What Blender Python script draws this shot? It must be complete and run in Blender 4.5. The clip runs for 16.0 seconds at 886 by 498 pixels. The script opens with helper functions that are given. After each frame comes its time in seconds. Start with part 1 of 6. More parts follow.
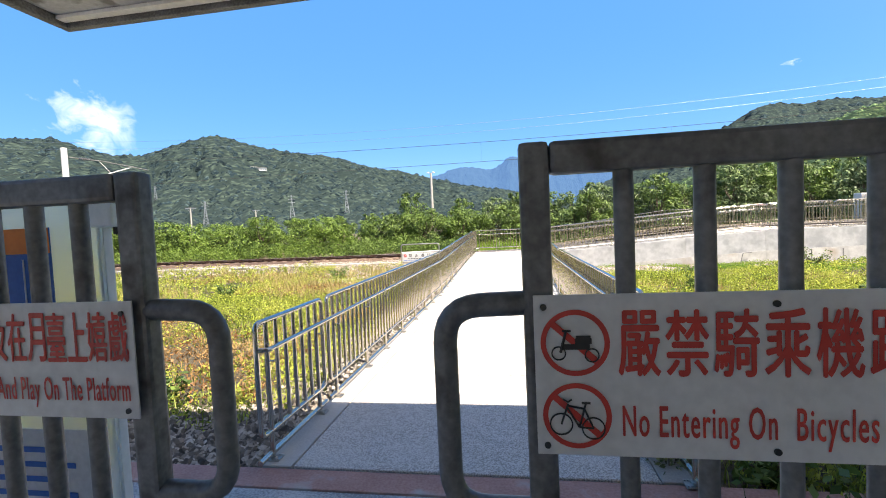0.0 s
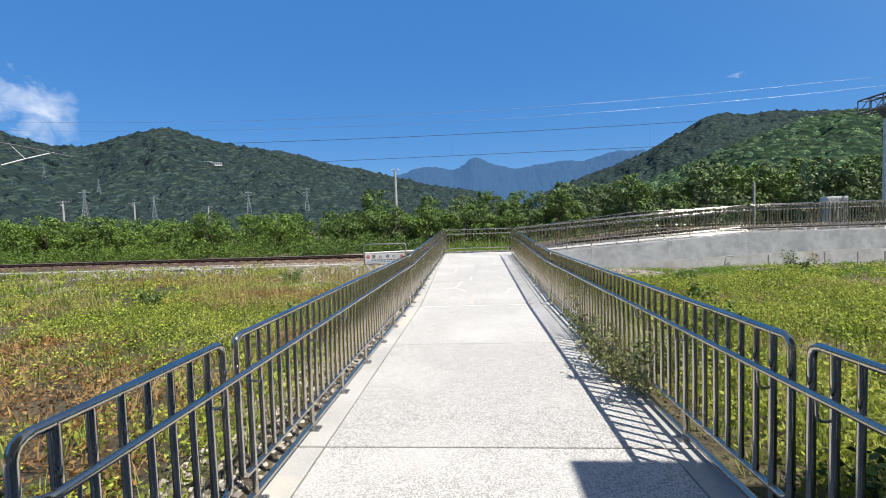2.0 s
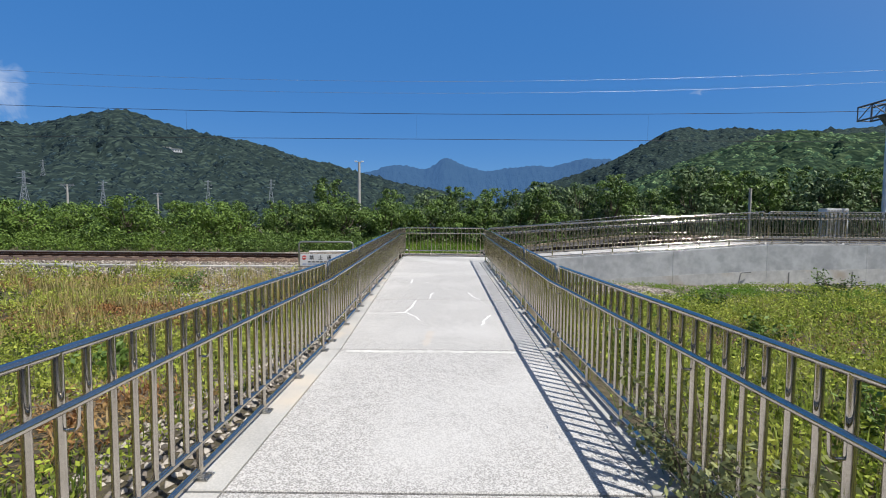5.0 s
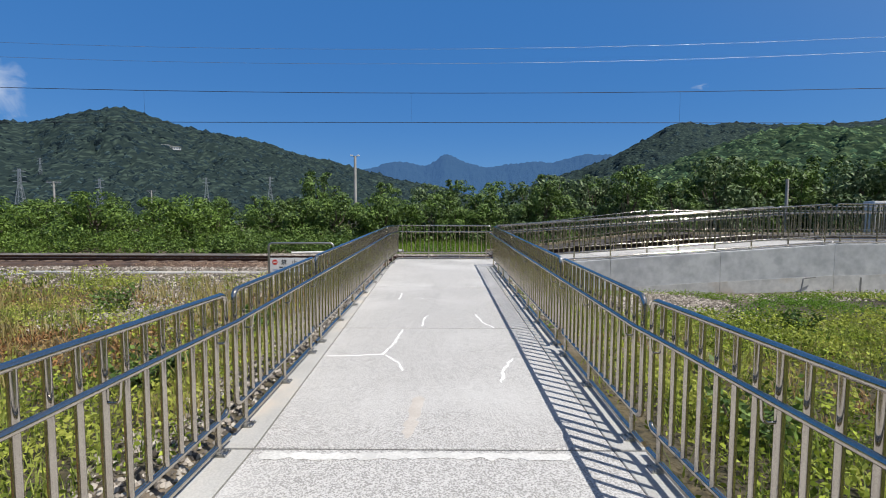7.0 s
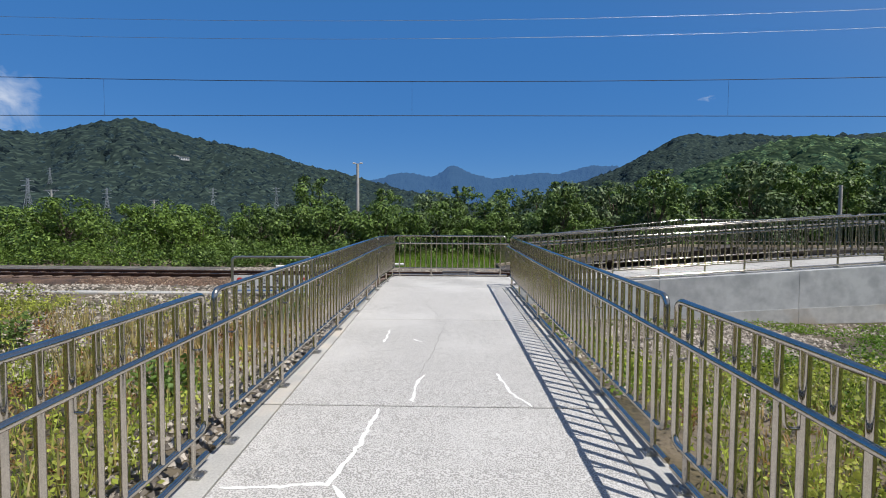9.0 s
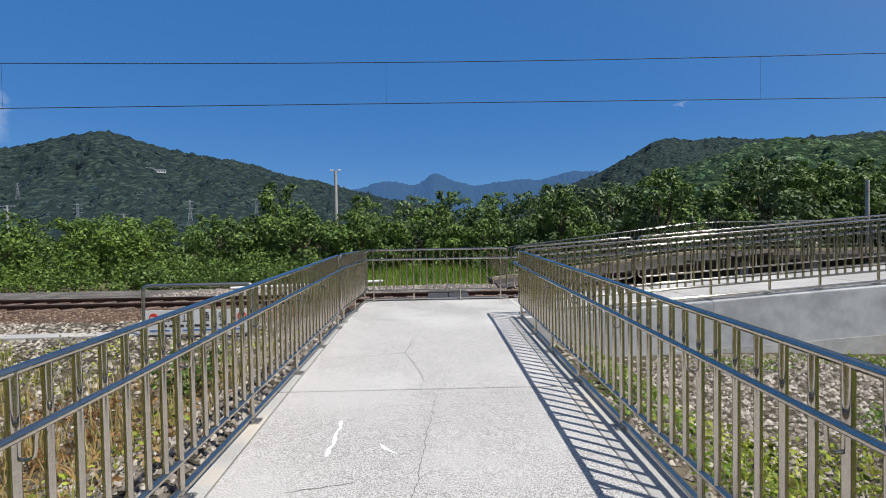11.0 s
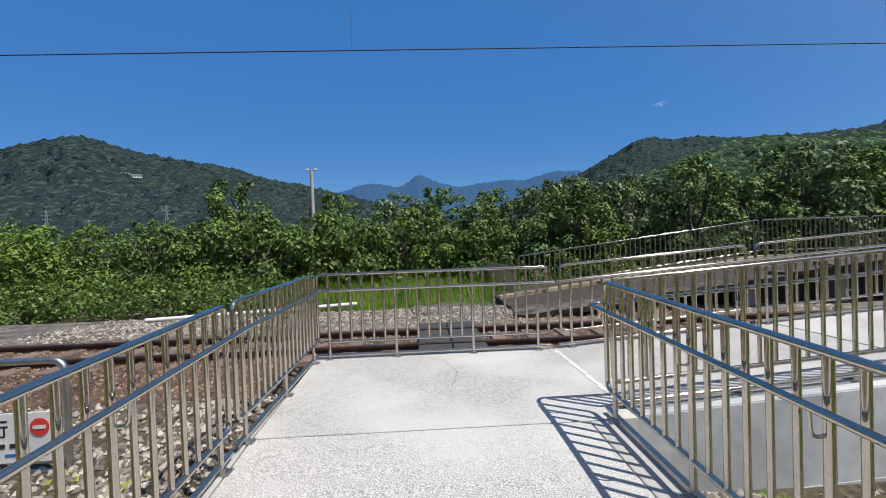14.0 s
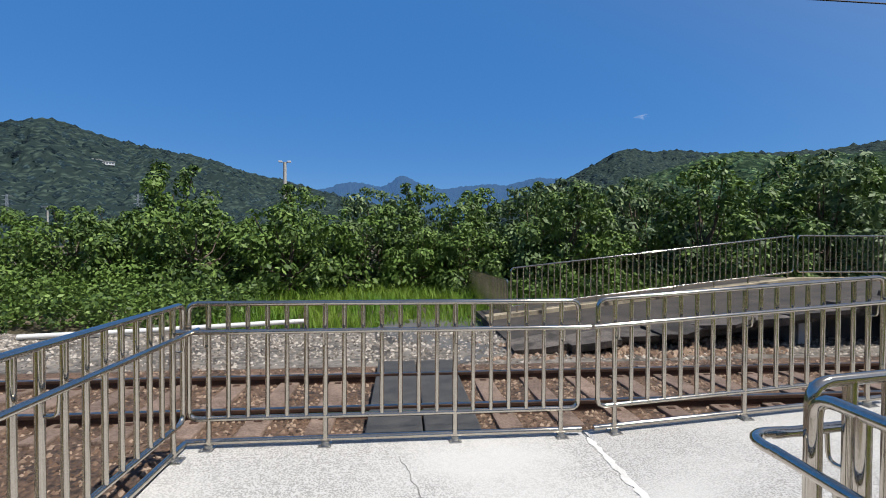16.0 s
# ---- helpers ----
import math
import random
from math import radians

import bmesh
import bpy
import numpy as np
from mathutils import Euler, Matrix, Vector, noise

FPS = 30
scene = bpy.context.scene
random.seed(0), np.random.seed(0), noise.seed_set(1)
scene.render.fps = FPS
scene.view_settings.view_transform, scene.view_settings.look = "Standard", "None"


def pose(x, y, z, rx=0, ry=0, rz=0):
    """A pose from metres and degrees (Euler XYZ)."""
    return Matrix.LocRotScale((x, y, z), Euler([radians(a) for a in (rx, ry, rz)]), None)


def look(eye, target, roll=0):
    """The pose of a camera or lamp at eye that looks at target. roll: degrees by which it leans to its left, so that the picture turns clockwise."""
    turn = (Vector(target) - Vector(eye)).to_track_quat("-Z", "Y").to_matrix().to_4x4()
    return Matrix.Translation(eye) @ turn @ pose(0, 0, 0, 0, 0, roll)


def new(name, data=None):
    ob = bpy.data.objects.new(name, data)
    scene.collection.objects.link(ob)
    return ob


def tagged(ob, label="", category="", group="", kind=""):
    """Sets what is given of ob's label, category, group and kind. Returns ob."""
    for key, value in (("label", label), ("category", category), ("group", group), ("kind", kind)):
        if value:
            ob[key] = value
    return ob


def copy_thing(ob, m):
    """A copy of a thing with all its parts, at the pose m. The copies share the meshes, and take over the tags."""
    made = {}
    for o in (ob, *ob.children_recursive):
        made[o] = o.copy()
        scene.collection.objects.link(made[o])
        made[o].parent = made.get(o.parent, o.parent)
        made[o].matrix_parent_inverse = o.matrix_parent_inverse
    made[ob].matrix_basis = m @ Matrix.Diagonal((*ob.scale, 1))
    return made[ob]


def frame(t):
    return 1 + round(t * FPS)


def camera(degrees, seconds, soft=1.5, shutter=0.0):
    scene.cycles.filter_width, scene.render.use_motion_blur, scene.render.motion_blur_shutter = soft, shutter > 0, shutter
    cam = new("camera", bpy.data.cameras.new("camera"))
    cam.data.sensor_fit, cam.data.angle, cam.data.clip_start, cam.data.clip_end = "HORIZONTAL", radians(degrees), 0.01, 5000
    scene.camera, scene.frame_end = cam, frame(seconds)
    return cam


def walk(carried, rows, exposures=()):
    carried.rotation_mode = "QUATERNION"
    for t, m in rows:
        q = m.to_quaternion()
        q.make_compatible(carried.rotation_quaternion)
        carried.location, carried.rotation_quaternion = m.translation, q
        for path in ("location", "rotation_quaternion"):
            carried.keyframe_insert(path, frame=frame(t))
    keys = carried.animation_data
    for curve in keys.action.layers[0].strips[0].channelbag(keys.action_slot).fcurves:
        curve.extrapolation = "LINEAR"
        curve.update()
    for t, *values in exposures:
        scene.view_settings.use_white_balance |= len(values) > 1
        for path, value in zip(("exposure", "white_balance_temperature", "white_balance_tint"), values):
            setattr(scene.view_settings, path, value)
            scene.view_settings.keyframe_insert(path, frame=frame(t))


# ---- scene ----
cam = camera(89.2, 16.0, soft=1.0)
METRES, EYE, TILT, LEAN, TURN = 20.0, 1.5, 0.0, 0.0, 9.1
ROWS = [
    (0.0, 0.0, 0.0, 0.0, -0.13, -2.87, 2.62),
    (0.5, -0.0099, 0.02, 0.0006, 0.16, -2.74, 2.42),
    (1.0, -0.0142, 0.0433, 0.0008, 0.08, -2.94, 2.32),
    (1.5, -0.014, 0.0679, 0.002, -2.63, -3.11, 2.3),
    (2.0, -0.0098, 0.0952, -0.002, -4.86, -3.09, 1.92),
    (2.5, -0.0046, 0.1268, -0.0052, -6.67, -2.95, -0.51),
    (3.0, -0.0005, 0.1587, -0.0063, -9.05, -3.04, -1.14),
    (3.5, 0.0057, 0.1914, -0.0067, -9.01, -3.1, -1.35),
    (4.0, 0.0111, 0.2244, -0.007, -8.83, -2.99, -1.28),
    (4.5, 0.0186, 0.2552, -0.0075, -8.9, -3.05, -0.7),
    (7.0, 0.0481, 0.4183, -0.007, -8.76, -3.61, -0.14),
    (7.5, 0.054, 0.4495, -0.0073, -8.38, -2.76, -0.38),
    (8.0, 0.0592, 0.4811, -0.0084, -8.07, -2.6, -0.66),
    (8.5, 0.0633, 0.5129, -0.0087, -8.0, -2.4, -0.46),
    (9.0, 0.0684, 0.5444, -0.0088, -7.99, -2.24, -0.35),
    (11.5, 0.0903, 0.7038, -0.0028, -10.51, -1.11, 0.83),
    (12.0, 0.0953, 0.7361, -0.0019, -10.59, -1.06, 0.06),
    (12.5, 0.0979, 0.7681, -0.001, -10.46, -1.14, -0.22),
    (13.0, 0.1017, 0.8011, 0.0, -10.36, -1.1, 1.78),
    (13.5, 0.1051, 0.8339, 0.0029, -10.41, -1.05, 1.94),
    (14.0, 0.11, 0.8649, 0.005, -11.91, -1.11, 1.98),
    (14.5, 0.1169, 0.8947, 0.0069, -14.52, -1.21, 1.16),
    (15.0, 0.1234, 0.9243, 0.0061, -16.09, -0.88, -0.1),
    (15.5, 0.133, 0.9541, 0.008, -16.07, -0.83, -0.36),
    (16.0, 0.1401, 0.9822, 0.009, -14.37, -0.9, -0.27),
]
EXPOSURES = [(0.0, 1.42, 7400, 13), (0.6, 1.14, 7100, 11), (1.0, 0.92, 7000, 9), (1.5, 0.60, 6700, 8), (2.2, 0.36, 6450, 8), (3.0, 0.20, 6330, 9), (4.5, 0.13, 6330, 9), (7.0, 0.02, 6330, 9), (9.0, -0.02, 6330, 9), (12.0, 0.02, 6330, 9), (14.0, 0.08, 6330, 9), (16.0, 0.16, 6330, 9)]
walk(cam, [(t, pose(0, 0, EYE, TILT, LEAN, TURN) @ pose(METRES * x, METRES * y, METRES * z, 90 + pitch, roll, yaw)) for t, x, y, z, yaw, pitch, roll in ROWS], EXPOSURES)

# ---- light ----
SUN = Vector((0.4527, -0.30, 1.0)).normalized()
world = bpy.data.worlds.new("sky")
scene.world = world
world.use_nodes = True
wn = world.node_tree.nodes
sky = wn.new("ShaderNodeTexSky")
sky.sky_type, sky.sun_disc = "NISHITA", False
sky.sun_elevation = math.asin(SUN.z)
sky.sun_rotation = math.atan2(SUN.x, SUN.y)
sky.air_density, sky.dust_density, sky.ozone_density, sky.altitude = 1.0, 0.0, 2.6, 300
wn["Background"].inputs["Strength"].default_value = 0.100
deep = wn.new("ShaderNodeHueSaturation")
deep.inputs["Hue"].default_value = 0.507
world.node_tree.links.new(sky.outputs[0], deep.inputs["Color"])
even = wn.new("ShaderNodeMix")     # clear dry air: the blue is nearly even from the horizon up
even.data_type = "RGBA"
way = wn.new("ShaderNodeTexCoord")
near_sun = wn.new("ShaderNodeVectorMath")
near_sun.operation = "DOT_PRODUCT"
near_sun.inputs[1].default_value = SUN
world.node_tree.links.new(way.outputs["Generated"], near_sun.inputs[0])
whiter = wn.new("ShaderNodeMapRange")     # the blue pales gently on the sun's side of the sky
whiter.interpolation_type = "SMOOTHSTEP"
for key, value in (("From Min", 0.15), ("From Max", 0.85), ("To Min", 0.66), ("To Max", 0.0)):
    whiter.inputs[key].default_value = value
world.node_tree.links.new(near_sun.outputs["Value"], whiter.inputs["Value"])
world.node_tree.links.new(whiter.outputs[0], even.inputs[0])
vivid = wn.new("ShaderNodeMapRange")
vivid.interpolation_type = "SMOOTHSTEP"
for key, value in (("From Min", 0.15), ("From Max", 0.85), ("To Min", 1.34), ("To Max", 0.55)):
    vivid.inputs[key].default_value = value
world.node_tree.links.new(near_sun.outputs["Value"], vivid.inputs["Value"])
world.node_tree.links.new(vivid.outputs[0], deep.inputs["Saturation"])
even.inputs[7].default_value = (0.58, 2.07, 5.3, 1)
world.node_tree.links.new(deep.outputs[0], even.inputs[6])
world.node_tree.links.new(even.outputs[2], wn["Background"].inputs["Color"])
sun = new("sun", bpy.data.lights.new("sun", "SUN"))
sun.data.energy, sun.data.angle, sun.data.color = 5.0, radians(0.53), (1.0, 0.95, 0.88)
sun.matrix_world = look((0, 0, 30), Vector((0, 0, 30)) - SUN)


# ---- materials ----
def nodes_of(name):
    m = bpy.data.materials.new(name)
    m.use_nodes = True
    return m, m.node_tree.nodes, m.node_tree.links, m.node_tree.nodes["Principled BSDF"]


def surface(name, dark, light, scale=3.0, fine=60.0, rough=0.8, metal=0.0, bump=0.2, depth=0.004, spread=0.12, vary=0.0, stain=None, stain_scale=0.7, stain_at=0.6, seed=0.0):
    """A surface with large mottling, fine grain, optional stains, bump and per-piece variation."""
    m, n, l, p = nodes_of(name)
    pos = n.new("ShaderNodeNewGeometry").outputs["Position"]
    shift = n.new("ShaderNodeVectorMath")
    shift.inputs[1].default_value = (seed, seed * 1.7, seed * 0.6)
    l.new(pos, shift.inputs[0])
    big, small = n.new("ShaderNodeTexNoise"), n.new("ShaderNodeTexNoise")
    for tex, s, d in ((big, scale, 5), (small, fine, 3)):
        tex.inputs["Scale"].default_value, tex.inputs["Detail"].default_value = s, d
        l.new(shift.outputs[0], tex.inputs["Vector"])
    mixf = n.new("ShaderNodeMath")
    mixf.operation = "MULTIPLY_ADD"
    mixf.inputs[1].default_value = 0.5
    half = n.new("ShaderNodeMath")
    half.operation = "MULTIPLY"
    half.inputs[1].default_value = 0.5
    l.new(small.outputs["Fac"], half.inputs[0])
    l.new(big.outputs["Fac"], mixf.inputs[0])
    l.new(half.outputs[0], mixf.inputs[2])
    ramp = n.new("ShaderNodeValToRGB")
    ramp.color_ramp.elements[0].position, ramp.color_ramp.elements[1].position = 0.5 - spread, 0.5 + spread
    ramp.color_ramp.elements[0].color, ramp.color_ramp.elements[1].color = (*dark, 1), (*light, 1)
    l.new(mixf.outputs[0], ramp.inputs[0])
    colour = ramp.outputs[0]
    if stain:
        st = n.new("ShaderNodeTexNoise")
        st.inputs["Scale"].default_value, st.inputs["Detail"].default_value = stain_scale, 6
        l.new(shift.outputs[0], st.inputs["Vector"])
        sr = n.new("ShaderNodeMapRange")
        sr.inputs["From Min"].default_value, sr.inputs["From Max"].default_value = stain_at, stain_at + 0.12
        l.new(st.outputs["Fac"], sr.inputs["Value"])
        mx = n.new("ShaderNodeMix")
        mx.data_type = "RGBA"
        mx.inputs[7].default_value = (*stain, 1)
        l.new(sr.outputs[0], mx.inputs[0])
        l.new(colour, mx.inputs[6])
        colour = mx.outputs[2]
    if vary:
        info = n.new("ShaderNodeObjectInfo")
        hsv = n.new("ShaderNodeHueSaturation")
        mr = n.new("ShaderNodeMapRange")
        mr.inputs["To Min"].default_value, mr.inputs["To Max"].default_value = 1 - vary, 1 + vary
        l.new(info.outputs["Random"], mr.inputs["Value"])
        l.new(mr.outputs[0], hsv.inputs["Value"])
        l.new(colour, hsv.inputs["Color"])
        colour = hsv.outputs[0]
    l.new(colour, p.inputs["Base Color"])
    p.inputs["Roughness"].default_value, p.inputs["Metallic"].default_value = rough, metal
    rr = n.new("ShaderNodeMapRange")
    rr.inputs["To Min"].default_value, rr.inputs["To Max"].default_value = rough * 0.8, min(1.0, rough * 1.2)
    l.new(big.outputs["Fac"], rr.inputs["Value"])
    l.new(rr.outputs[0], p.inputs["Roughness"])
    if bump:
        b = n.new("ShaderNodeBump")
        b.inputs["Strength"].default_value, b.inputs["Distance"].default_value = bump, depth
        l.new(small.outputs["Fac"], b.inputs["Height"])
        l.new(b.outputs[0], p.inputs["Normal"])
    return m


def leafy(name, dark, light, yellow, through_light=0.35, patch=0.25):
    """Leaves: each one its own tone, thin enough to let light through, with drier patches."""
    m, n, l, p = nodes_of(name)
    g = n.new("ShaderNodeNewGeometry")
    ramp = n.new("ShaderNodeValToRGB")
    ramp.color_ramp.elements[0].color, ramp.color_ramp.elements[1].color = (*dark, 1), (*light, 1)
    mid = ramp.color_ramp.elements.new(0.62)
    mid.color = (*[0.62 * a + 0.38 * b for a, b in zip(dark, light)], 1)
    l.new(g.outputs["Random Per Island"], ramp.inputs[0])
    tex = n.new("ShaderNodeTexNoise")
    tex.inputs["Scale"].default_value, tex.inputs["Detail"].default_value = patch, 4
    l.new(g.outputs["Position"], tex.inputs["Vector"])
    mr = n.new("ShaderNodeMapRange")
    mr.inputs["From Min"].default_value, mr.inputs["From Max"].default_value = 0.42, 0.68
    l.new(tex.outputs["Fac"], mr.inputs["Value"])
    mx = n.new("ShaderNodeMix")
    mx.data_type = "RGBA"
    mx.inputs[7].default_value = (*yellow, 1)
    l.new(mr.outputs[0], mx.inputs[0])
    l.new(ramp.outputs[0], mx.inputs[6])
    l.new(mx.outputs[2], p.inputs["Base Color"])
    p.inputs["Roughness"].default_value = 0.55
    p.inputs["Specular IOR Level"].default_value = 0.28
    tr = n.new("ShaderNodeBsdfTranslucent")
    l.new(mx.outputs[2], tr.inputs["Color"])
    ms = n.new("ShaderNodeMixShader")
    ms.inputs[0].default_value = through_light
    l.new(p.outputs[0], ms.inputs[1])
    l.new(tr.outputs[0], ms.inputs[2])
    l.new(ms.outputs[0], n["Material Output"].inputs["Surface"])
    return m


def rubble(name, dark, mid, light):
    """Loose stones: each its own tone from dark to pale, with a rough grain."""
    m, n, l, p = nodes_of(name)
    g = n.new("ShaderNodeNewGeometry")
    ramp = n.new("ShaderNodeValToRGB")
    ramp.color_ramp.elements[0].color, ramp.color_ramp.elements[1].color = (*dark, 1), (*light, 1)
    ramp.color_ramp.elements.new(0.55).color = (*mid, 1)
    l.new(g.outputs["Random Per Island"], ramp.inputs[0])
    tex = n.new("ShaderNodeTexNoise")
    tex.inputs["Scale"].default_value, tex.inputs["Detail"].default_value = 45, 4
    l.new(g.outputs["Position"], tex.inputs["Vector"])
    tone, hsv = n.new("ShaderNodeMapRange"), n.new("ShaderNodeHueSaturation")
    tone.inputs["To Min"].default_value, tone.inputs["To Max"].default_value = 0.55, 1.45
    l.new(tex.outputs["Fac"], tone.inputs["Value"])
    l.new(tone.outputs[0], hsv.inputs["Value"])
    l.new(ramp.outputs[0], hsv.inputs["Color"])
    l.new(hsv.outputs[0], p.inputs["Base Color"])
    p.inputs["Roughness"].default_value = 0.92
    b = n.new("ShaderNodeBump")
    b.inputs["Strength"].default_value, b.inputs["Distance"].default_value = 0.5, 0.006
    l.new(tex.outputs["Fac"], b.inputs["Height"])
    l.new(b.outputs[0], p.inputs["Normal"])
    return m


def speckled(name, dark, light, pale, smooth_from=0.48, smooth_share=0.55):
    """Concrete with small stones showing in it, worn paler in broad patches."""
    m, n, l, p = nodes_of(name)
    pos = n.new("ShaderNodeNewGeometry").outputs["Position"]
    grain, coarse, broad = n.new("ShaderNodeTexNoise"), n.new("ShaderNodeTexNoise"), n.new("ShaderNodeTexNoise")
    for t, sc, d in ((grain, 92, 3), (coarse, 14, 4), (broad, 0.75, 9)):
        t.inputs["Scale"].default_value, t.inputs["Detail"].default_value = sc, d
        l.new(pos, t.inputs["Vector"])
    mix = n.new("ShaderNodeMath")
    mix.operation = "MULTIPLY_ADD"
    mix.inputs[1].default_value = 0.88
    part_of = n.new("ShaderNodeMath")
    part_of.operation = "MULTIPLY"
    part_of.inputs[1].default_value = 0.12
    l.new(coarse.outputs["Fac"], part_of.inputs[0])
    l.new(grain.outputs["Fac"], mix.inputs[0])
    l.new(part_of.outputs[0], mix.inputs[2])
    ramp = n.new("ShaderNodeValToRGB")
    ramp.color_ramp.elements[0].position, ramp.color_ramp.elements[1].position = 0.42, 0.565
    ramp.color_ramp.elements[0].color, ramp.color_ramp.elements[1].color = (*dark, 1), (*light, 1)
    l.new(mix.outputs[0], ramp.inputs[0])
    mr = n.new("ShaderNodeMapRange")
    mr.inputs["From Min"].default_value, mr.inputs["From Max"].default_value = smooth_from, smooth_from + 0.20
    mr.inputs["To Max"].default_value = smooth_share
    l.new(broad.outputs["Fac"], mr.inputs["Value"])
    mx = n.new("ShaderNodeMix")
    mx.data_type = "RGBA"
    mx.inputs[7].default_value = (*pale, 1)
    l.new(mr.outputs[0], mx.inputs[0])
    l.new(ramp.outputs[0], mx.inputs[6])
    info, hsv, tone = n.new("ShaderNodeObjectInfo"), n.new("ShaderNodeHueSaturation"), n.new("ShaderNodeMapRange")
    tone.inputs["To Min"].default_value, tone.inputs["To Max"].default_value = 0.93, 1.05
    l.new(info.outputs["Random"], tone.inputs["Value"])
    l.new(tone.outputs[0], hsv.inputs["Value"])
    l.new(mx.outputs[2], hsv.inputs["Color"])
    l.new(hsv.outputs[0], p.inputs["Base Color"])
    p.inputs["Roughness"].default_value = 0.85
    b = n.new("ShaderNodeBump")
    b.inputs["Strength"].default_value, b.inputs["Distance"].default_value = 0.5, 0.004
    l.new(grain.outputs["Fac"], b.inputs["Height"])
    l.new(b.outputs[0], p.inputs["Normal"])
    return m


STEEL = surface("polished stainless steel", (0.43, 0.39, 0.335), (0.60, 0.555, 0.485), 4, 90, 0.13, 0.97, 0.04, 0.001, spread=0.2)
STEEL_DULL = surface("dull stainless steel", (0.42, 0.41, 0.39), (0.56, 0.55, 0.53), 9, 120, 0.36, 1.0, 0.08, 0.001, spread=0.2)
CONCRETE = speckled("exposed aggregate concrete", (0.275, 0.262, 0.245), (0.57, 0.55, 0.525), (0.555, 0.538, 0.512))
CONCRETE_WASHED = speckled("concrete smeared with pale cement", (0.27, 0.26, 0.243), (0.51, 0.495, 0.472), (0.535, 0.52, 0.492), 0.42, 0.80)
KERB_CONCRETE = surface("smooth concrete edge", (0.33, 0.32, 0.30), (0.49, 0.475, 0.445), 1.6, 70, 0.8, 0, 0.25, 0.003, spread=0.16, vary=0.05, stain=(0.52, 0.46, 0.38), stain_scale=0.8, stain_at=0.58)
WALL_CONCRETE = surface("cast concrete wall", (0.37, 0.378, 0.392), (0.54, 0.548, 0.555), 0.7, 5, 0.85, 0, 0.12, 0.004, spread=0.12, stain=(0.30, 0.308, 0.325), stain_scale=0.9, stain_at=0.55)
WALL_PALE = surface("pale stained lower wall", (0.42, 0.415, 0.405), (0.60, 0.59, 0.57), 0.9, 6, 0.85, 0, 0.12, 0.004, spread=0.12, stain=(0.42, 0.35, 0.28), stain_scale=0.8, stain_at=0.58)
MORTAR = surface("pale worn mortar", (0.53, 0.515, 0.485), (0.70, 0.68, 0.64), 3, 45, 0.85, 0, 0.3, 0.003)
STAIN_GREY = surface("dark mineral stain", (0.13, 0.13, 0.13), (0.24, 0.24, 0.235), 4, 40, 0.9, 0, 0.1, 0.002)
SEALANT = surface("white crack sealant", (0.68, 0.67, 0.64), (0.84, 0.83, 0.80), 9, 60, 0.7, 0, 0.2, 0.003)
RUSTY = surface("faint rust stain", (0.44, 0.395, 0.345), (0.56, 0.515, 0.465), 8, 80, 0.9, 0, 0.2, 0.003)
HAIR = surface("thin weathered crack", (0.13, 0.125, 0.115), (0.22, 0.21, 0.19), 9, 60, 0.9, 0, 0)
CRACK = surface("dark crack", (0.05, 0.048, 0.045), (0.11, 0.105, 0.10), 9, 60, 0.9, 0, 0)
GALV = surface("weathered galvanised steel", (0.11, 0.112, 0.115), (0.23, 0.232, 0.235), 5, 60, 0.5, 0.4, 0.2, 0.002, spread=0.16, stain=(0.07, 0.065, 0.06), stain_scale=9, stain_at=0.56)
TOWER = surface("pale galvanised lattice steel", (0.24, 0.26, 0.29), (0.36, 0.385, 0.415), 5, 60, 0.5, 0.2, 0.1, 0.002, spread=0.16)
SIGN_WHITE = surface("white sign sheet", (0.58, 0.58, 0.58), (0.70, 0.70, 0.70), 3, 40, 0.45, 0, 0.02, 0.001)
SIGN_RED = surface("red sign paint", (0.50, 0.035, 0.025), (0.60, 0.05, 0.035), 5, 40, 0.5, 0, 0)
SIGN_BLACK = surface("black sign paint", (0.01, 0.01, 0.012), (0.03, 0.03, 0.03), 5, 40, 0.5, 0, 0)
SIGN_BLUE = surface("blue sign print", (0.02, 0.11, 0.42), (0.03, 0.15, 0.50), 5, 40, 0.45, 0, 0)
SIGN_ORANGE = surface("orange sign print", (0.75, 0.20, 0.03), (0.82, 0.25, 0.04), 5, 40, 0.45, 0, 0)
PALE_PAINT = surface("pale grey painted panel", (0.74, 0.80, 0.80), (0.84, 0.88, 0.88), 2, 40, 0.4, 0, 0.03, 0.001)
WHITE_PAINT = surface("white painted metal", (0.66, 0.66, 0.65), (0.80, 0.80, 0.79), 1.5, 30, 0.5, 0, 0.04, 0.001)
SOFFIT = surface("grey painted soffit", (0.42, 0.43, 0.44), (0.55, 0.56, 0.57), 1.5, 30, 0.7, 0, 0.1, 0.002, stain=(0.20, 0.19, 0.18), stain_scale=5, stain_at=0.58)
FASCIA = surface("weathered dark fascia", (0.10, 0.10, 0.10), (0.24, 0.24, 0.24), 6, 60, 0.8, 0, 0.3, 0.004)
RED_STRIP = surface("faded red painted kerb", (0.33, 0.17, 0.14), (0.46, 0.27, 0.23), 3, 50, 0.8, 0, 0.2, 0.003, stain=(0.40, 0.36, 0.34), stain_scale=3, stain_at=0.55)
TERRAZZO = surface("grey terrazzo floor", (0.22, 0.22, 0.22), (0.48, 0.48, 0.47), 2, 55, 0.6, 0, 0.1, 0.002, spread=0.08)
RAIL_RUST = surface("rusted rail steel", (0.030, 0.016, 0.011), (0.090, 0.044, 0.026), 6, 60, 0.75, 0.2, 0.3, 0.002)
